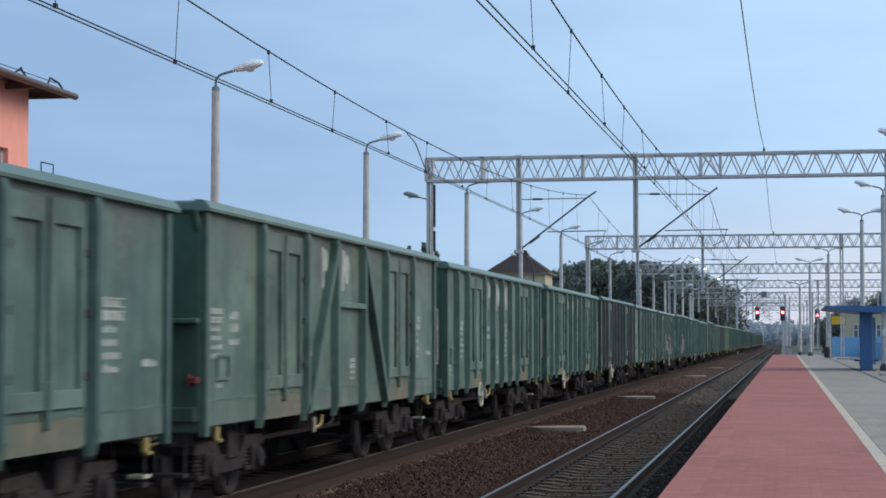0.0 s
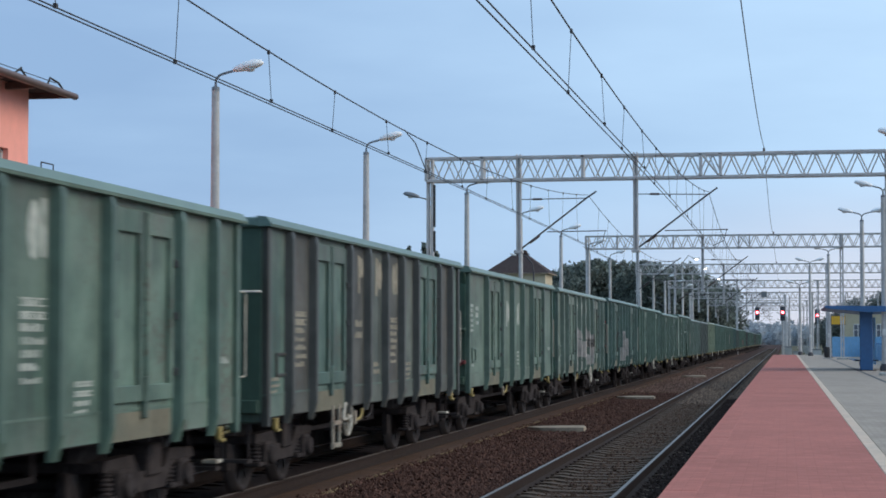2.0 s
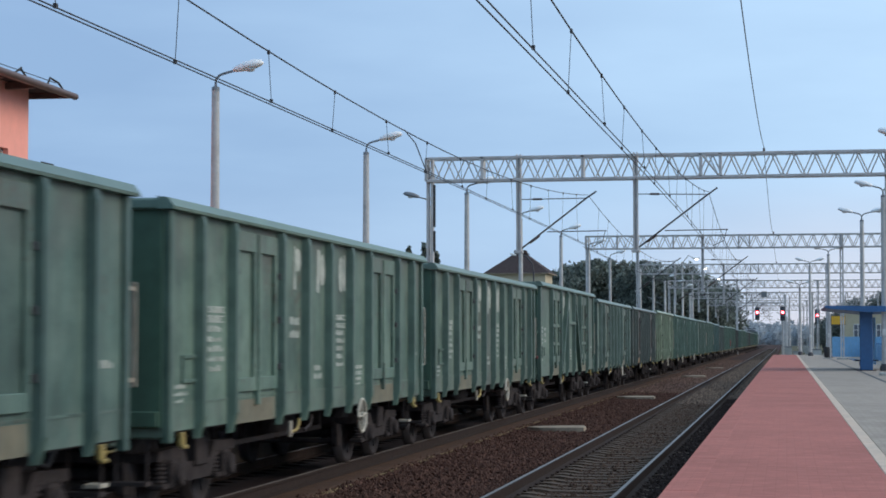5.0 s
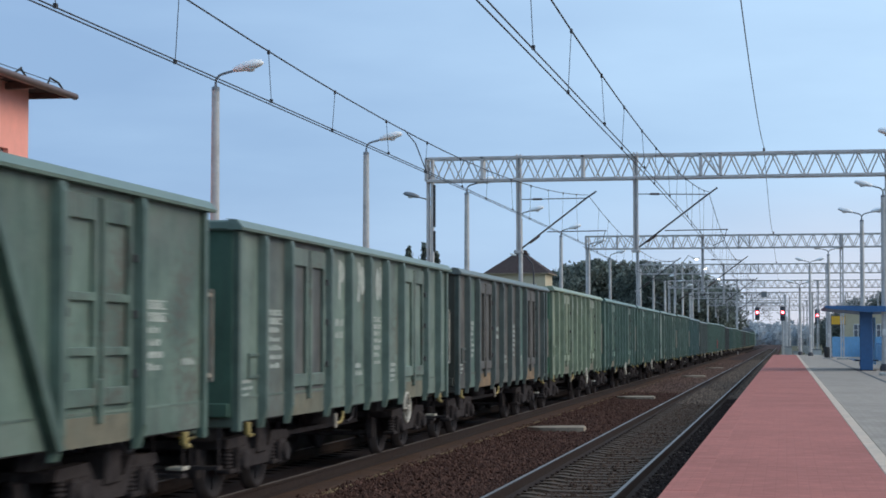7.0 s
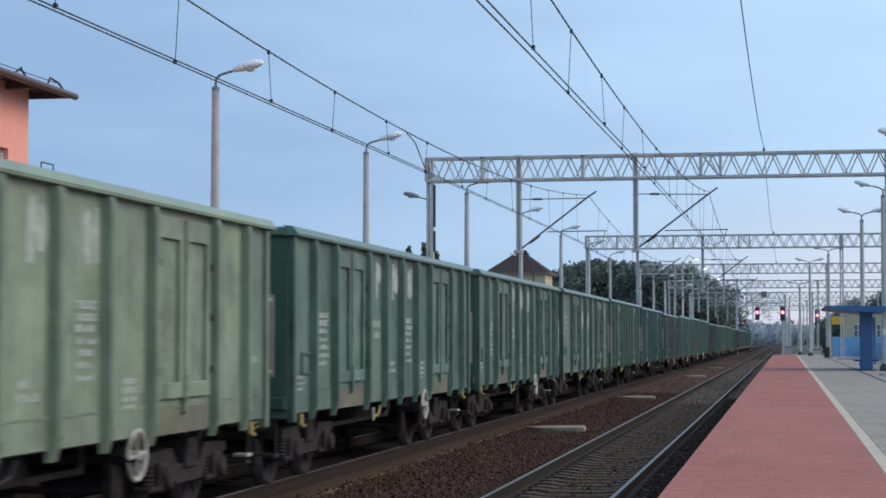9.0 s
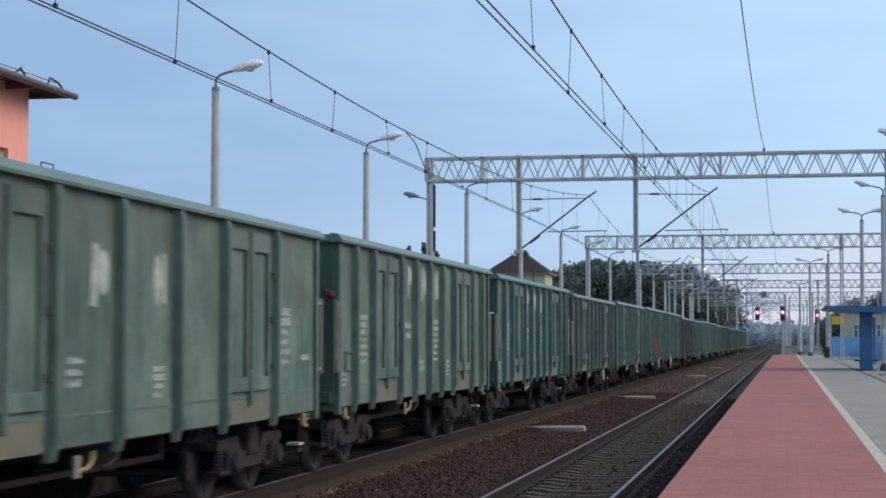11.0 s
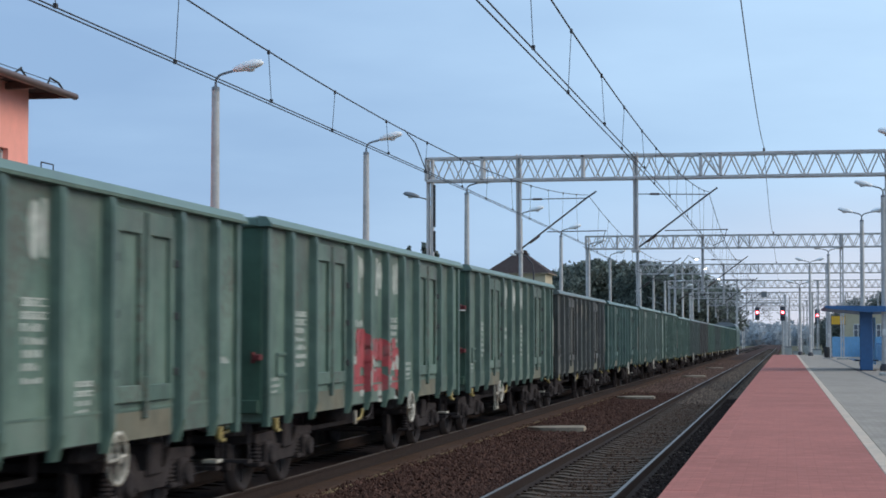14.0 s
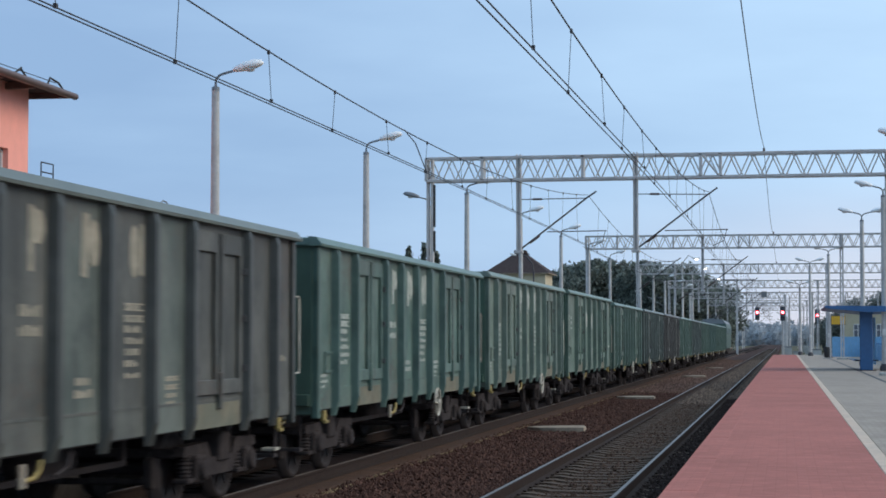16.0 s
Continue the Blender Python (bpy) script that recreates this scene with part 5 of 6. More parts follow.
def wagon(kind, Z1):
    """Four-axle open wagon; kind 'a' has a post at every bay, kind 'b' smooth ends and slanted braces."""
    P, PR = PAINT["green"], POSTS["green"]
    w = thing("open_wagon", "open wagon", "freight wagon", "wagons of the freight train")
    ribs_a = (-5.5, -4.35, -2.38, -1.2, 0.0, 1.2, 2.38, 4.35, 5.5)
    ribs_b = (-4.38, -2.38, -0.82, 0.82, 2.38, 4.38)
    doors = (-3.365, 3.365)
    # tub: side sheets with a pressed step at floor height, end sheets, floor
    body = MB()
    ribs = ribs_a if kind == "a" else ribs_b
    body.box(-HALF, -HALF + 0.035, -LEN, LEN, Z0 + 0.05, Z1 + 0.024)
    for s in (-1, 1):
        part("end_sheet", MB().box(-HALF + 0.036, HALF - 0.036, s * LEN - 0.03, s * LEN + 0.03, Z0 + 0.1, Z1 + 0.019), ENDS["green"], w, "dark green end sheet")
        body.box(-HALF + 0.04, HALF - 0.04, s * (LEN - 0.12) - 0.1, s * (LEN - 0.12) + 0.1, Z0 - 0.02, ZF - 0.085, c=0.02)
    body.box(-HALF + 0.04, HALF - 0.04, -LEN + 0.03, LEN - 0.03, ZF - 0.08, ZF)
    part("body", body, P, w, "weathered painted steel tub")
    stops = [-LEN, *ribs, LEN]
    for ya, yb in zip(stops[:-1], stops[1:]):
        sheet = MB().box(HALF - 0.035, HALF, ya + 0.001, yb - 0.001, ZF + 0.002, Z1 + 0.024)
        sheet.box(HALF - 0.04, HALF + 0.006, ya + 0.001, yb - 0.001, Z0 + 0.05, ZF)
        part("side_panel", sheet, P, w)
    bead = MB()
    for s in (-1, 1):
        bead.box(s * HALF - 0.012, s * HALF + 0.012, -LEN, LEN, ZF - 0.014, ZF + 0.010)
    part("floor_bead", bead, P, w)
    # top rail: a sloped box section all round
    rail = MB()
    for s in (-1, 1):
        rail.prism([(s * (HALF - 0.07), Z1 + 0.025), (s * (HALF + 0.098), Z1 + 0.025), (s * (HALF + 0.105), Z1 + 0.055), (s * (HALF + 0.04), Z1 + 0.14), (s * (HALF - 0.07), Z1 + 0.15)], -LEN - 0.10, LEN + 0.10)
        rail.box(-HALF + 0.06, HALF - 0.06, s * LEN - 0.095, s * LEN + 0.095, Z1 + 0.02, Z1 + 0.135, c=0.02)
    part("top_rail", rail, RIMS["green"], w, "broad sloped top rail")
    mid = rib_mesh(Z0 - 0.05, Z1 + 0.022, 0.175, 0.110, 0.102, PR)
    for s in (-1, 1):
        for y in ribs:
            part("rib", mid, None, w, at=pose(s * HALF, y, 0, 0, 0, 0 if s > 0 else 180))
        for y in (-LEN + 0.06, LEN - 0.06):
            part("corner_post", MB().box(s * HALF - 0.05, s * HALF + 0.05, y - 0.06, y + 0.06, Z0 - 0.06, Z1 + 0.022, c=0.012), PR, w)
    if kind in "bc":                             # kind d keeps only the upright posts
        for s in (-1, 1):
            for d in (-1, 1):
                xs = (s * HALF, s * (HALF + 0.11))
                mb = MB()
                q = [(d * 0.90, Z1 - 0.03), (d * 0.76, Z1 - 0.03), (d * 2.26, Z0 + 0.04), (d * 2.42, Z0 + 0.04)]
                mb.prism([(a, b) for a, b in q], min(xs), max(xs), "x")
                part("slanted_brace", mb, PR, w, "slanted steel brace")
            part("cross_shelf", MB().box(min(s * HALF, s * (HALF + 0.10)), max(s * HALF, s * (HALF + 0.10)), -0.78, 0.78, 2.30, 2.38, c=0.01), P, w)
    # double doors: framed leaves, hinges, bottom lock
    for s in (-1, 1):
        for y in doors:
            for k in (-1, 1):
                yc, hw = y + k * 0.435, 0.385
                leaf = MB()
                x0, x1 = s * HALF, s * (HALF + 0.045)
                lo, hi = min(x0, x1), max(x0, x1)
                leaf.box(lo, hi, yc - hw, yc - hw + 0.095, ZF + 0.06, Z1 - 0.05, c=0.008).box(lo, hi, yc + hw - 0.095, yc + hw, ZF + 0.06, Z1 - 0.05, c=0.008)
                leaf.box(lo, hi, yc - hw + 0.095, yc + hw - 0.095, Z1 - 0.27, Z1 - 0.05, c=0.008).box(lo, hi, yc - hw + 0.095, yc + hw - 0.095, ZF + 0.06, ZF + 0.22, c=0.008)
                if kind == "c":
                    leaf.box(lo, hi, yc - hw + 0.095, yc + hw - 0.095, 2.2, 2.28, c=0.008).box(lo, hi, yc - hw + 0.095, yc + hw - 0.095, 1.72, 1.80, c=0.008)
                d = part("door_leaf", leaf, P, w, "framed steel door leaf")
                hg = MB()
                for z in (1.55, 2.1, 2.62):
                    hg.box(lo, hi + 0.03 if s > 0 else hi, yc + k * (hw + 0.02) - 0.035, yc + k * (hw + 0.02) + 0.035, z - 0.04, z + 0.04, c=0.008)
                hg.tube([(0.5 * (lo + hi), yc + k * (hw + 0.02), 1.42), (0.5 * (lo + hi), yc + k * (hw + 0.02), 2.78)], 0.016, 6)
                part("hinge", hg, M_BLACK, d, "dark hinge rod with lugs")
            part("lock_bar", MB().box(min(s * HALF, s * (HALF + 0.07)), max(s * HALF, s * (HALF + 0.07)), y - 0.035, y + 0.035, ZF - 0.1, ZF + 0.3, c=0.01), P, w)
            part("door_sill", MB().box(s * HALF - (0.012 if s > 0 else 0.016), s * HALF + (0.016 if s > 0 else 0.012), y - 0.82, y + 0.82, Z0 + 0.03, ZF - 0.03), M_DOORSILL, w, "sandy dirt on the sill plate")
    # ends: stiffening beam, steps, handrails, red tail bracket
    for s in (-1, 1):
        y0, y1 = s * (LEN + 0.03), s * (LEN + 0.15)
        if kind != "a":                          # braced wagons: a shelf across the end, a gusset under the rail
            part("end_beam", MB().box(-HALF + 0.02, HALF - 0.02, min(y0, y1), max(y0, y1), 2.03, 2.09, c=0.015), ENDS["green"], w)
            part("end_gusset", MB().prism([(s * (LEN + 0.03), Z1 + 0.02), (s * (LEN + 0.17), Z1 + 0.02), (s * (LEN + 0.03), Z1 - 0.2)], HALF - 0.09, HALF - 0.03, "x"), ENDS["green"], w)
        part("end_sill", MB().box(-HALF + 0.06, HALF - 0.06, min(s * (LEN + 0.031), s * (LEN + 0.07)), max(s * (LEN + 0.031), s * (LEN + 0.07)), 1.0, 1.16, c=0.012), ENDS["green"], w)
        for k in (-1, 1):
            part("tow_hook", MB().box(k * (HALF - 0.02) - 0.03, k * (HALF - 0.02) + 0.03, s * (LEN - 0.55) - 0.05, s * (LEN - 0.55) + 0.05, 0.79, 0.93, c=0.012)
                 .box(k * (HALF + 0.01) - 0.03, k * (HALF + 0.01) + 0.03, s * (LEN - 0.55) - 0.05, s * (LEN - 0.55) + 0.06, 0.76, 0.80, c=0.012), M_YELLOW, w, "yellow tow hook")
            buf = part("buffer", MB().lathe([(0.13, 0.0), (0.13, 0.14), (0.105, 0.16), (0.105, 0.30), (0.085, 0.32), (0.085, 0.52)], 14, pose(k * 0.875, s * (LEN - 0.02), 1.04, -90 * s)), M_UNDER, w)
            part("buffer_head", MB().lathe([(0.10, 0.50), (0.235, 0.535), (0.235, 0.565), (0.15, 0.60)], 18, pose(k * 0.875, s * (LEN - 0.02), 1.04, -90 * s)), M_TREAD, buf, "worn steel buffer face")
            part("shunter_step", MB().box(k * 1.0 - 0.19, k * 1.0 + 0.19, s * (LEN - 0.05) - 0.09, s * (LEN - 0.05) + 0.09, 0.42, 0.46).tube([(k * 1.17, s * (LEN - 0.05), 0.45), (k * 1.17, s * (LEN - 0.05), 0.9)], 0.018, 5)
                 .tube([(k * 0.84, s * (LEN - 0.05), 0.45), (k * 0.84, s * (LEN - 0.05), 0.9)], 0.018, 5), M_UNDER, w, "dark shunter's step")
            if s > 0:
                part("step_plate", MB().box(k * 1.12 - 0.09, k * 1.12 + 0.09, s * (LEN - 0.05) - 0.10, s * (LEN - 0.05) + 0.10, 0.50, 0.54, c=0.008), M_WHEELPAINT, w, "pale painted step plate")
        em = MB()
        for k2 in range(5):
            em.box(0.55, 1.0, min(s * (LEN + 0.029), s * (LEN + 0.036)), max(s * (LEN + 0.029), s * (LEN + 0.036)), 1.42 + 0.09 * k2, 1.46 + 0.09 * k2)
        part("end_stencil", em, M_WHITE, w, "small pale lines of writing on the end")
        hose = [(0.3, s * (LEN + 0.05), 0.95), (0.32, s * (LEN + 0.2), 0.8), (0.3, s * (LEN + 0.36), 0.62), (0.26, s * (LEN + 0.5), 0.66)]
        part("brake_hose", MB().tube(hose, 0.028, 6), M_BLACK, w, "black rubber brake hose")
        part("coupling", MB().tube([(0, s * LEN, 0.98), (0, s * (LEN + 0.3), 0.98), (0, s * (LEN + 0.45), 0.85), (0, s * (LEN + 0.62), 0.84)], 0.05, 8), M_UNDER, w)
        if s < 0:
            continue
        grip = [(1.25, s * (LEN - 0.42), 0.86), (1.27, s * (LEN - 0.1), 0.83), (1.27, s * (LEN + 0.12), 0.85), (1.2, s * (LEN + 0.14), 0.94)]
        part("shunter_grip", MB().tube(grip, 0.016, 6), M_YELLOW, w, "bent yellow grip bar")
    # underframe
    uf = MB().box(-0.35, 0.35, -LEN + 0.1, LEN - 0.1, 0.86, 1.14).box(-HALF + 0.03, -HALF + 0.15, -LEN + 0.1, LEN - 0.1, 0.93, 1.14).box(HALF - 0.15, HALF - 0.03, -LEN + 0.1, LEN - 0.1, 0.93, 1.14)
    for k in range(9):
        y = -5.2 + 1.3 * k
        uf.box(-HALF + 0.15, HALF - 0.15, y - 0.06, y + 0.06, 0.95, 1.13)
    part("underframe", uf, M_UNDER, w, "dark sooty underframe")
    for s in (-1, 1):
        part("truss_bar", MB().box(s * 0.62 - 0.03, s * 0.62 + 0.03, -2.6, 2.6, 0.56, 0.62).box(s * 0.62 - 0.03, s * 0.62 + 0.03, -2.6, -2.5, 0.56, 0.95).box(s * 0.62 - 0.03, s * 0.62 + 0.03, 2.5, 2.6, 0.56, 0.95), M_UNDER, w)
    part("air_tank", MB().lathe([(0.05, -0.55), (0.17, -0.50), (0.17, 0.50), (0.05, 0.55)], 14, pose(0.5, 0.7, 0.70, 90)), M_UNDER, w)
    part("brake_cylinder", MB().lathe([(0.06, -0.3), (0.19, -0.26), (0.19, 0.2), (0.08, 0.35)], 14, pose(-0.45, -0.8, 0.72, 90)), M_UNDER, w)
    hw = MB()
    ring = [(0, 0.232 * math.cos(a), 0.232 * math.sin(a)) for a in np.linspace(0, 2 * math.pi, 21)]
    hw.tube(ring, 0.024, 6, caps=False)
    for a in (0.1, 1.67, 3.24, 4.81):
        hw.tube([(0, 0, 0), (0, 0.225 * math.cos(a), 0.225 * math.sin(a))], 0.018, 5)
    hw.lathe([(0.05, -0.06), (0.05, 0.03)], 10, pose(0, 0, 0, 0, 90, 0))
    wheel = part("brake_wheel", hw, M_WHEELPAINT, w, "white brake handwheel", pose(HALF + 0.02, 1.85, 0.76))
    part("lever_plate", MB().box(HALF - 0.06, HALF - 0.02, -1.69, -1.60, 0.66, 0.86, c=0.01), M_RUSTBAR, w, "white brake lever plate")
    part("lever_handle", MB().tube([(HALF - 0.05, -1.56, 0.72), (HALF - 0.01, -1.46, 0.74), (HALF - 0.01, -1.36, 0.80), (HALF - 0.01, -1.34, 0.88)], 0.022, 6), M_YELLOW, w, "yellow brake lever handle")
    part("lever", MB().tube([(HALF - 0.03, -1.0, 0.72), (HALF - 0.03, -0.7, 0.78), (HALF - 0.03, -0.62, 0.9)], 0.018, 6), M_UNDER, w)
    ch = MB()
    for a, b, c, d in ((-5.98, -5.54, 1.42, 1.46), (-5.98, -5.54, 1.67, 1.71), (-5.98, -5.94, 1.46, 1.67), (-5.58, -5.54, 1.46, 1.67)):
        ch.box(HALF, HALF + 0.025, a, b, c, d, c=0.006)
    part("card_holder", ch, PR, w, "dark destination card frame")
    for y in (-4.5, 4.5):
        build_bogie(w, y, BOGIE)
    # stencilled data as bars
    m = MB()
    if kind == "a":
        frame_mark(m, -5.12, 1.52, 0.58, 0.74, 6)
        frame_mark(m, -6.20, 1.22, 0.42, 0.22, 3)
        frame_mark(m, 0.55, 1.50, 0.52, 0.74, 6)
        frame_mark(m, -1.84, 1.88, 0.48, 0.32, 2)
        frame_mark(m, -0.66, 1.35, 0.48, 0.22, 2)
        frame_mark(m, 1.72, 1.20, 0.40, 0.34, 4)
    else:
        up = 0.36 if kind == "d" else 0.0
        frame_mark(m, -6.18, 1.66 + up, 0.44, 0.58, 5)
        frame_mark(m, -5.52, 1.80 + up, 0.40, 0.42, 3)
        frame_mark(m, -6.0, 1.34, 0.26, 0.16, 2)
        frame_mark(m, -6.2, 0.98, 0.30, 0.13, 2)
        frame_mark(m, 4.62, 1.56, 0.62, 0.72, 5)
        frame_mark(m, 0.2, 1.30, 0.34, 0.34, 4)
        frame_mark(m, -2.0, 1.45, 0.42, 0.3, 3)
    frame_mark(m, 5.72, 1.6, 0.42, 0.12, 1)
    tagged(part("data_stencil", m, M_WHITE, w, "small white stencilled data lines"), kind="stuff")
    spots = ((-1.66, 0), (-0.52, 1), (0.66, 2)) if kind == "a" else ((-1.40, 0), (-0.30, 1)) if kind in "bc" else ((-1.45, 1), (0.15, 2))
    for y, sh in spots:
        part("large_mark", big_mark(MB(), y, Z1 - (0.95 if kind == "d" else 0.62), 0.50, sh), M_WHITE, w, "large pale worn mark")
    return w


def step_ladder(w, y=0.0):
    mb = MB()
    for k in (-0.18, 0.18):
        mb.box(HALF + 0.0, HALF + 0.03, y + k - 0.035, y + k + 0.035, 0.40, 0.98)
    for z in (0.42, 0.72):
        mb.box(HALF - 0.02, HALF + 0.05, y - 0.18, y + 0.18, z, z + 0.05)
    return part("step_ladder", mb, M_RUSTBAR, w, "weathered beige step ladder")


def handrail_bar(w, s):
    """Flat upright bar standing off the corner of one end."""
    x, y = HALF + 0.03, s * (LEN + 0.13)
    mb = MB().box(x - 0.032, x + 0.032, y - 0.012, y + 0.012, 1.42, 2.40, c=0.006)
    for z in (1.47, 2.32):
        mb.box(x - 0.014, x + 0.014, min(y, s * LEN), max(y, s * LEN), z, z + 0.04)
    return part("handrail", mb, M_RUSTBAR, w, "weathered beige handrail bar")


def handrail_loop(w, s):
    """Thin pale bent hand loop on the corner of one end."""
    x, y0, y1 = HALF + 0.015, s * (LEN - 0.02), s * (LEN + 0.30)
    pts = [(x, y0, 1.45), (x, y1 - s * 0.03, 1.45), (x, y1, 1.48), (x, y1, 2.37), (x, y1 - s * 0.03, 2.40), (x, y0, 2.40)]
    return part("hand_loop", MB().tube(pts, 0.011, 6), M_WHEELPAINT, w, "thin pale hand loop")


def end_rung(w, s):
    return part("end_rung", MB().tube([(0.72, s * (LEN + 0.03), 2.43), (0.72, s * (LEN + 0.12), 2.43), (1.33, s * (LEN + 0.12), 2.43), (1.33, s * (LEN + 0.03), 2.43)], 0.014, 6), M_PALE, w, "pale hand rung")


def tail_bracket(w, s, z):
    y0, y1 = s * (LEN + 0.03), s * (LEN + 0.12)
    mb = MB().box(HALF - 0.11, HALF - 0.02, min(y0, y1), max(y0, y1), z, z + 0.075, c=0.012).box(HALF - 0.13, HALF - 0.11, min(y0, y1), max(y0, y1), z - 0.03, z + 0.10, c=0.004)
    return part("tail_bracket", mb, M_BRACKET, w, "dull red tail-lamp bracket")


def graffiti(w, seed, y0, y1, z0, z1, material, label, fill):
    """Blocky sprayed letters across bays and post fronts, with ragged edges."""
    rng = random.Random(seed)
    mb = MB()
    edges = [-2.38, -1.2, 0.0, 1.2, 2.38]
    for ya, yb in zip(edges[:-1], edges[1:]):
        if yb < y0 + 0.1 or ya > y1 - 0.1:
            continue
        top = z1(0.5 * (ya + yb))
        cols, rows = 4, 6
        for i in range(cols):
            for k in range(rows):
                if rng.random() > fill:
                    continue
                cw, ch = (yb - ya - 0.19) / cols, (top - z0) / rows
                a0, c0 = ya + 0.095 + i * cw, z0 + k * ch
                j = [rng.uniform(-0.04, 0.04) for _ in range(6)]
                lo, hi = ya + 0.09, yb - 0.09
                q = [(a0 + j[0], c0 + j[1]), (a0 + cw + j[2], c0 + j[3]), (a0 + cw + j[4], c0 + ch + j[5]), (a0 + cw * 0.5, c0 + ch + 0.05), (a0 + j[1], c0 + ch + j[2])]
                mb.prism([(min(hi, max(lo, p[0])), p[1]) for p in q], HALF - 0.001, HALF + 0.005 + 0.0004 * (i + 4 * k), "x")
        for k in range(3):                       # spray on the post to the right of the bay
            if rng.random() < fill and yb < y1 + 0.1 and top - z0 > 0.5:
                c0 = rng.uniform(z0 + 0.25, top - 0.35)
                mb.box(HALF + 0.099, HALF + 0.106 + 0.0006 * k, yb - 0.048, yb + 0.048, c0, c0 + rng.uniform(0.15, 0.4))
        if yb < y1 + 0.1 and top - z0 > 0.5:     # spray on the flank of the same post
            for k in range(4):
                if rng.random() > fill:
                    continue
                za = z0 + 0.15 + (top - z0 - 0.2) * k / 4
                zb = za + (top - z0) / 4 * rng.uniform(0.7, 1.05)
                foot, tip = (HALF + 0.004, yb - 0.0875), (HALF + 0.103, yb - 0.055)
                vs = [(x, y - d, z + dz) for d in (0.0, 0.006) for (x, y), z, dz in ((foot, za, rng.uniform(-0.04, 0.04)), (tip, za, 0.0), (tip, zb, 0.0), (foot, zb, rng.uniform(-0.06, 0.06)))]
                mb.add(vs, [(0, 1, 2, 3), (7, 6, 5, 4), (0, 4, 5, 1), (1, 5, 6, 2), (2, 6, 7, 3), (3, 7, 4, 0)])
    return part("graffiti", mb, material, w, label)


PLAN = {-2: "green", -1: "e teal", 0: "b green", 1: "t deep", 2: "t deep", 3: "u teal", 4: "d green", 5: "t pale", 6: "u teal", 7: "t deep", 8: "green", 9: "c green", 10: "pale", 11: "brown",
        12: "t olive", 13: "t deep", 14: "t deep", 15: "d green", 16: "u green", 17: "t blue", 18: "grey", 19: "t deep", 20: "u deep", 21: "u green", 22: "slate", 23: "teal", 24: "t pale", 25: "d green",
        26: "green", 27: "grey", 28: "brown", 29: "green", 30: "grey", 31: "green", 32: "teal", 33: "green", 34: "green"}
FAR_LOOP, FAR_BARE = {0, 2, 3, 7, 10, 14, 17, 21, 22, 24, 27, 30}, {-1, 5, 18, 19, 20, 26, 29}
COLOUR_WORDS = {"slate": "slate grey", "deep": "clean bottle-green", "green": "dark green", "teal": "deep teal green", "blue": "blue-green", "olive": "faded olive green", "grey": "dirty grey-green", "brown": "rusty brown-grey", "pale": "faded pale green"}
# bays whose sheets were repainted: wagon, then bay from the leading end
PATCHED = {3: {1: "slate", 3: "slate", 4: "grey", 5: "slate", 6: "grey", 8: "slate"}, 11: {1: "teal", 6: "teal", 9: "teal"}, 22: {4: "grey", 6: "grey"}, 18: {0: "slate", 5: "teal", 8: "slate"},
           5: {2: "green", 7: "green"}, 10: {1: "grey", 2: "slate"}, 12: {9: "pale"}, 17: {7: "grey"}, 24: {0: "pale", 5: "pale"}, 8: {4: "grey"}, 14: {2: "grey", 5: "pale"}}
TRAIN = []


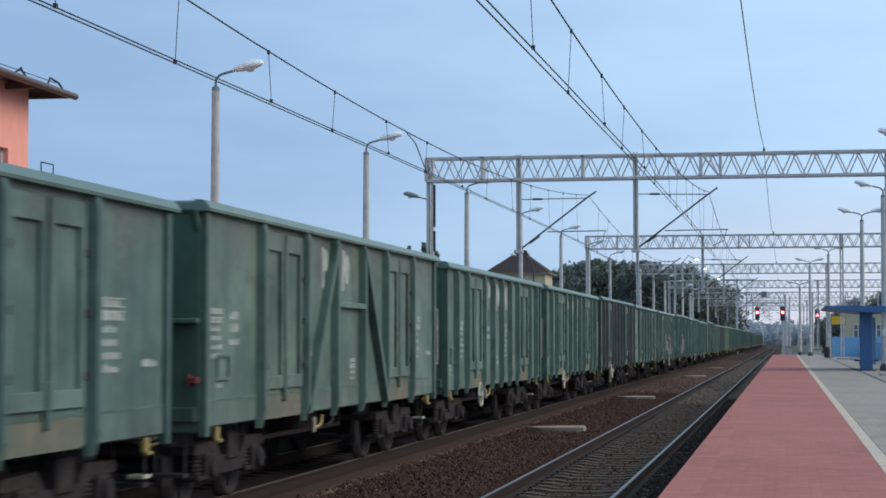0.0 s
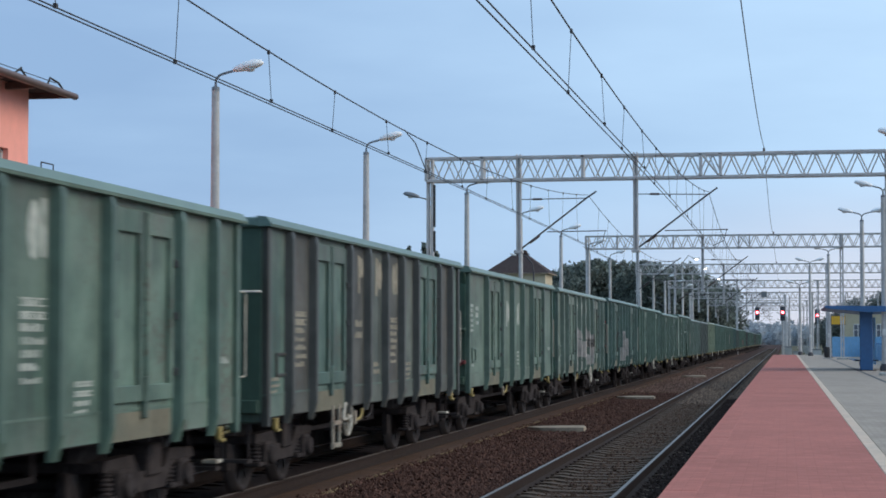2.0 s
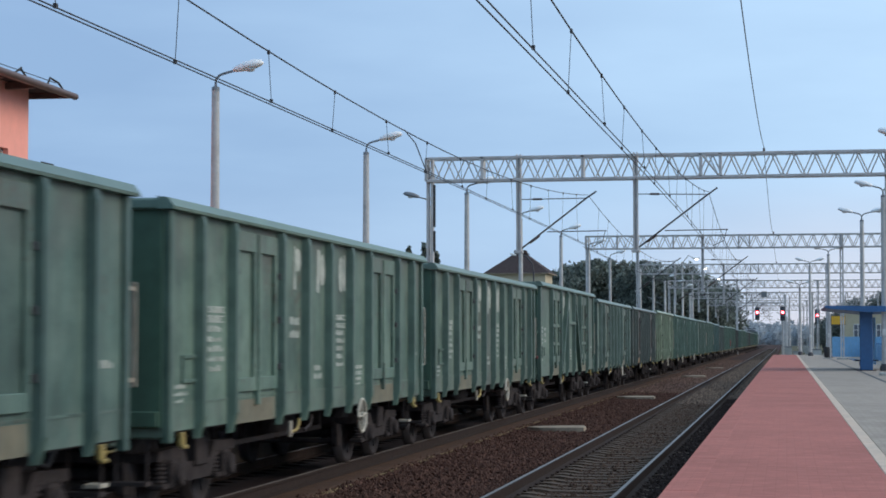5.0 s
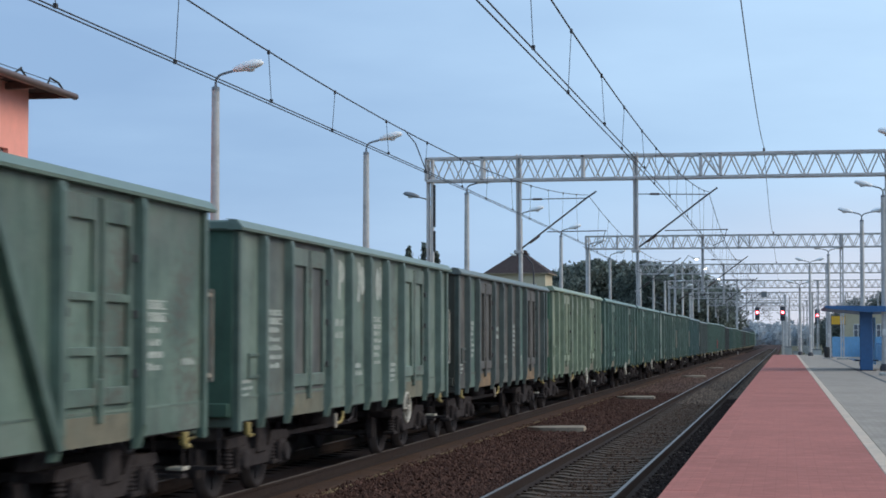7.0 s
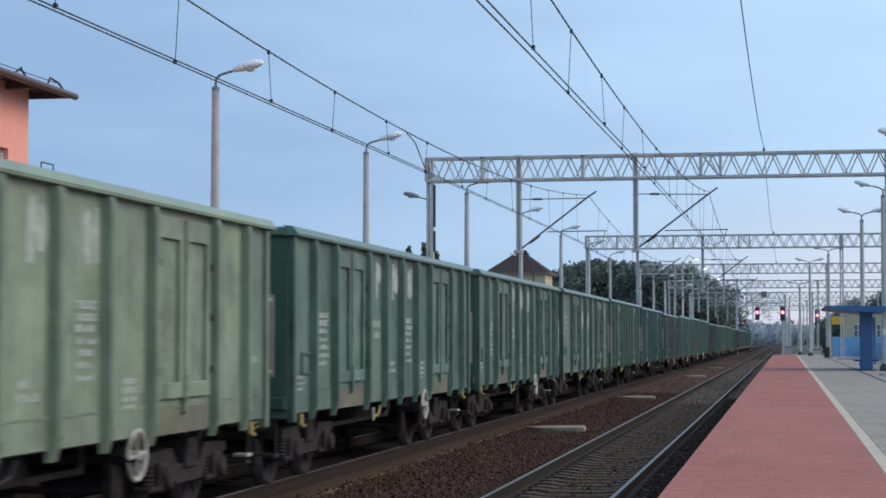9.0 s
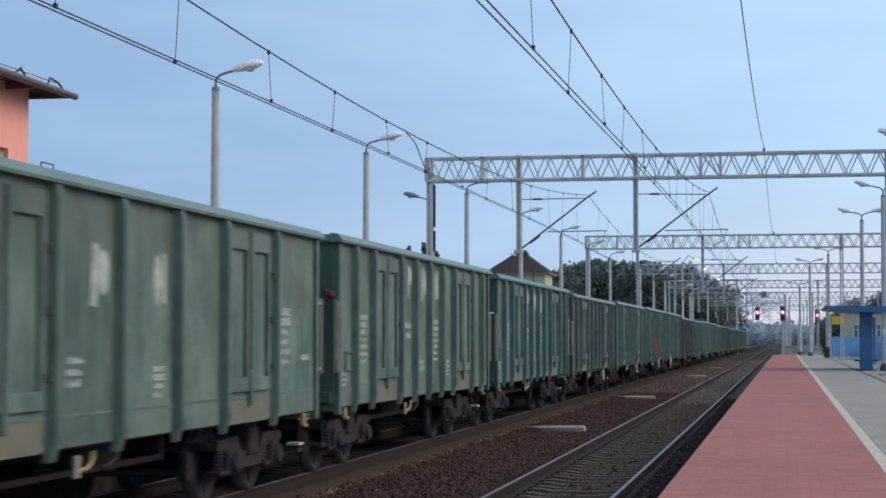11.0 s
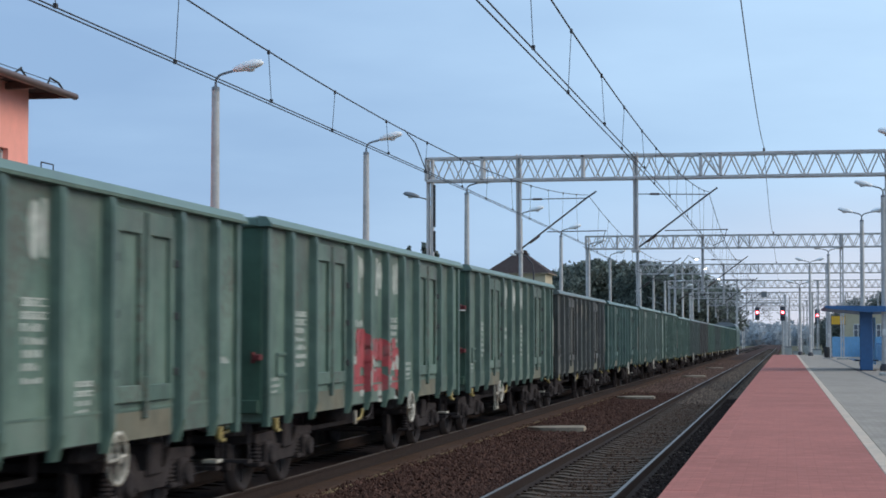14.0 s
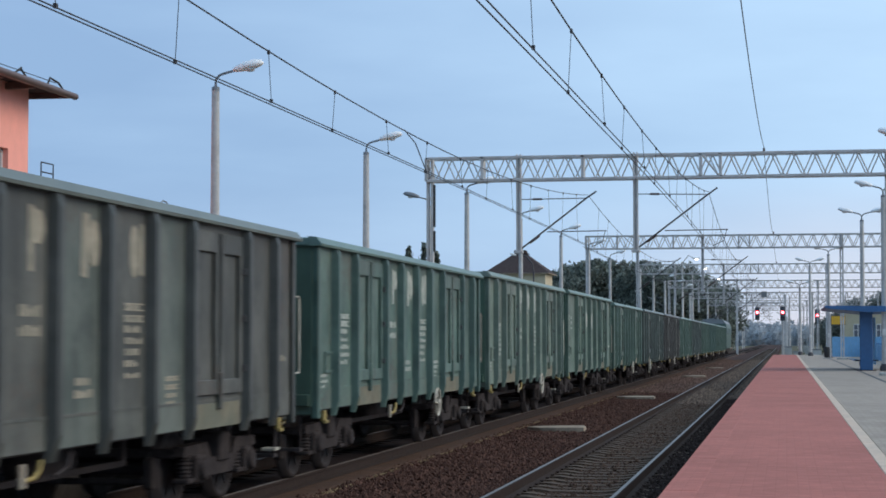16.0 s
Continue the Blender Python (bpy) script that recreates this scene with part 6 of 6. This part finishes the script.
def build_train():
    bases = {"a": wagon("a", 3.06), "t": wagon("a", 3.13), "u": wagon("a", 3.17), "b": wagon("b", 3.19), "c": wagon("c", 3.18), "d": wagon("d", 3.14), "e": wagon("d", 3.10)}
    used = set()
    painted, posts, rims, ends = set(PAINT.values()), set(POSTS.values()), set(RIMS.values()), set(ENDS.values())
    for n in sorted(PLAN):
        spec = PLAN[n].split()
        kind, col = (spec[0], spec[1]) if len(spec) > 1 else ("a", spec[0])
        start = pose(TRAIN_X, GAP0_Y + 7.02 + PITCH_Y * n, 0)
        if kind in used:
            w = copy_thing(bases[kind], start)
        else:
            used.add(kind)
            w = bases[kind]
            w.matrix_basis = start
        TRAIN.append((n, w))
    for n, w in TRAIN:
        col = PLAN[n].split()[-1]
        for o in w.children_recursive:
            if o.type == "MESH" and len(o.material_slots) and o.material_slots[0].material in painted and col != "green":
                repaint(o, PAINT[col])
            elif o.type == "MESH" and len(o.material_slots) and o.material_slots[0].material in posts and col != "green":
                repaint(o, POSTS[{11: "grey", 3: "slate"}.get(n, col)])
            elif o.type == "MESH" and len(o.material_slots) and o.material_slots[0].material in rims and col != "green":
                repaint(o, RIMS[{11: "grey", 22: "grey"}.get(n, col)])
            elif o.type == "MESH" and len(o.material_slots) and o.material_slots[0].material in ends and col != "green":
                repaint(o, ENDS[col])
            if n in (22, 3) and o.name.startswith(("large_mark", "data_stencil")):
                repaint(o, M_CREAM)
            if n == 11 and o.name.startswith("door_sill"):
                repaint(o, M_SILLOCHRE)
                o["label"] = "flaking orange sill plate"
        if n in PATCHED:
            sheets = sorted((o for o in w.children if o.name.startswith("side_panel")), key=lambda o: o.bound_box[0][1])
            for k, c2 in PATCHED[n].items():
                repaint(sheets[k], PAINT[c2])
        extra = {5: ", grey graffiti", 6: ", white graffiti", 20: ", red graffiti"}.get(n, "")
        style = "slanted braces" if PLAN[n][:2] in ("b ", "c ") else "vertical side posts"
        w["label"] = COLOUR_WORDS[col] + " open wagon with " + style + extra
        turned = n in (3, 21, 27)
        if turned:
            step_ladder(w, -3.0)
        for o in list(w.children):
            if n == 11 and o.name.startswith("large_mark"):
                bpy.data.objects.remove(o)
            elif o.name.startswith("brake_wheel"):
                if PLAN[n][:2] in ("b ", "c ", "d ", "e ") or n in (6, 11, 16, 17, 22):
                    bpy.data.objects.remove(o)
                else:
                    o.matrix_basis = pose(HALF + 0.02, {1: -2.65, 2: -2.65, 10: 2.90, 18: 2.65, 19: 2.70}.get(n, -2.35 if turned else 2.05), 0.78)
        if n == 5:
            graffiti(w, 1, -2.4, 2.4, 0.97, lambda y: 2.12 + 0.1 * math.sin(3 * y), M_SPRAY, "grey and white sprayed graffiti", 0.80)
            graffiti(w, 21, -1.2, 2.4, 1.05, lambda y: 2.15, M_UNDER, "dark sprayed graffiti patches", 0.16)
        if n == 6:
            graffiti(w, 2, -2.4, 1.2, 0.95, lambda y: 2.22 if y < -0.4 else 1.92, M_SPRAY, "beige sprayed graffiti patch", 0.9)
        if n == 20:
            graffiti(w, 3, -2.4, 1.05, 0.97, lambda y: 1.98 if y < -1.0 else 1.85, M_RED, "red sprayed graffiti", 0.74)
            graffiti(w, 9, -2.4, 1.05, 0.95, lambda y: 1.6, M_WHITE, "pale graffiti outline", 0.12)
        if n in FAR_LOOP:
            handrail_loop(w, 1)
        elif n not in FAR_BARE:
            handrail_bar(w, 1)
        if n in (6, 16, 17, 18):
            handrail_bar(w, -1)
        if n in (3, 6, 17, 18, 21):
            end_rung(w, -1)
        if n in (6, 16, 18, 21):
            tail_bracket(w, -1, 2.45)
        if n in (0, 4, 6, 9, 20, 21):
            tail_bracket(w, -1, 1.40 if n in (0, 4, 9) else 1.62)
        if n in (9, 11, 12, 15, 18):
            tail_bracket(w, 1, 1.55)


def locomotive():
    l = thing("locomotive", "green electric locomotive with an arched grey roof pushing the train", "locomotive", at=pose(TRAIN_X, GAP0_Y - 0.62 + PITCH_Y * 35 + 9.6, 0))
    prof = [(-1.45, 1.0), (1.45, 1.0), (1.47, 3.2), (1.35, 3.55)] + [(1.35 * math.cos(a), 3.55 + 0.55 * math.sin(a)) for a in np.linspace(0.2, math.pi - 0.2, 9)] + [(-1.35, 3.55), (-1.47, 3.2)]
    part("body", MB().prism(prof[:4] + prof[13:], -8.4, 8.4), M_LOCO, l)
    part("roof", MB().prism([(-1.38, 3.551)] + prof[12:3:-1] + [(1.38, 3.551)], -8.2, 8.2, smooth=False), M_LOCOROOF, l, "grey arched roof")
    for s in (-1, 1):
        part("windscreen", MB().box(-1.1, -0.08, s * 8.41 - 0.02, s * 8.41 + 0.02, 2.5, 3.3, c=0.01).box(0.08, 1.1, s * 8.41 - 0.02, s * 8.41 + 0.02, 2.5, 3.3, c=0.01), M_GLASS, l)
        pan = part("pantograph", MB().tube([(-0.5, s * 6.4, 4.12), (0.0, s * 5.2, 4.45), (0.5, s * 6.4, 4.12)], 0.03, 5).tube([(-0.9, s * 5.2, 4.48), (0.9, s * 5.2, 4.48)], 0.035, 6), M_DARKPIPE, l)
        part("headlight", MB().lathe([(0.1, 0.0), (0.13, 0.06)], 12, pose(0, s * 8.42, 3.4, 90)), M_PALE, l)
        for k in (-1, 1):
            part("buffer", MB().lathe([(0.11, 0), (0.11, 0.4), (0.24, 0.45), (0.24, 0.5)], 14, pose(k * 0.875, s * 8.4, 1.04, -90 * s)), M_UNDER, l)
        for y in (-6.2, -1.5, 3.2):
            part("side_window", MB().box(s * 1.465 - 0.015, s * 1.465 + 0.015, y, y + 0.9, 2.5, 3.1, c=0.005), M_GLASS, l)
    part("underframe", MB().box(-1.3, 1.3, -8.3, 8.3, 0.75, 1.0).box(-1.0, 1.0, -1.5, 1.5, 0.3, 0.75, c=0.05), M_UNDER, l)
    for y in (-5.0, 5.0):
        build_bogie(l, y, BOGIE)
    TRAIN.append((35, l))


def motions():
    """The train rolls towards and past the camera at a steady speed; its wheels turn."""
    for n, w in TRAIN:
        m = w.matrix_basis.copy()
        walk(w, [(0.0, m), (16.0, Matrix.Translation((0, -SPEED * 16.0, 0)) @ m)])
    step = math.degrees(SPEED / 0.46) / FPS
    for n, w in TRAIN:
        for o in w.children_recursive:
            if o.name.startswith("wheelset"):
                y = o.matrix_basis.translation.y
                walk(o, [(k / FPS, pose(0, y, 0.46, (k * step) % 360.0)) for k in range(16 * FPS + 1)])


station()
signal_box()
place_trees()
distance()
yard()
switch_gear()
shelter()
build_train()
locomotive()
build_track(NEAR_X, "platform_track", "platform railway track with shiny rails on concrete sleepers", M_RAILTOP, -40, 420, M_SLEEPER)
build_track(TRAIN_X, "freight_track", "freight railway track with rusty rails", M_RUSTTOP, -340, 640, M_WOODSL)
stones("ballast_stones", "loose brown crushed stones between the tracks", [(-6.22, -3.75, 14, 72)], 55000, 2, -0.205, 0.034, M_STONE)
stones("track_stones", "dark crushed stones between the sleepers", [(-3.45, -2.1, 14, 72)], 24000, 3, -0.228, 0.030, M_TSTONE)
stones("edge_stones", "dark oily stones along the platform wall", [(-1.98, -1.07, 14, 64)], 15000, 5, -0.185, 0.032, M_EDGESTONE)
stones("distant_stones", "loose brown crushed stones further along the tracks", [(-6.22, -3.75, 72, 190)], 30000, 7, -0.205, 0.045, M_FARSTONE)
stones("distant_track_stones", "dusty crushed stones further along the platform track", [(-3.45, -2.1, 60, 190), (-1.98, -1.5, 64, 190)], 26000, 8, -0.205, 0.045, M_FARTSTONE)
# added dark sheet along the freight track: the train's shade as colour
shaded = MB().box(-9.0, -6.56, -60, 330, -0.30, -0.196)
tagged(part("oily_bed", shaded, M_SHADEBED), "oil-blackened crushed stone between the freight rails", "ballast", kind="structure")
stones("sand_specks", "pale sandy specks spilled along the strip edge", [(-6.09, -6.03, 14 + 3.1 * k, 16.4 + 3.1 * k) for k in range(26)], 4200, 11, -0.198, 0.020, M_SANDSPECK)
strip = MB().prism([(-6.545, -0.30), (-6.545, -0.166), (-6.20, -0.168), (-6.06, -0.21), (-6.06, -0.30)], -40, 300)
tagged(part("sanded_strip", strip, M_OCHRE), "ochre sanded strip beside the freight rail", "ballast", kind="structure")
motions()
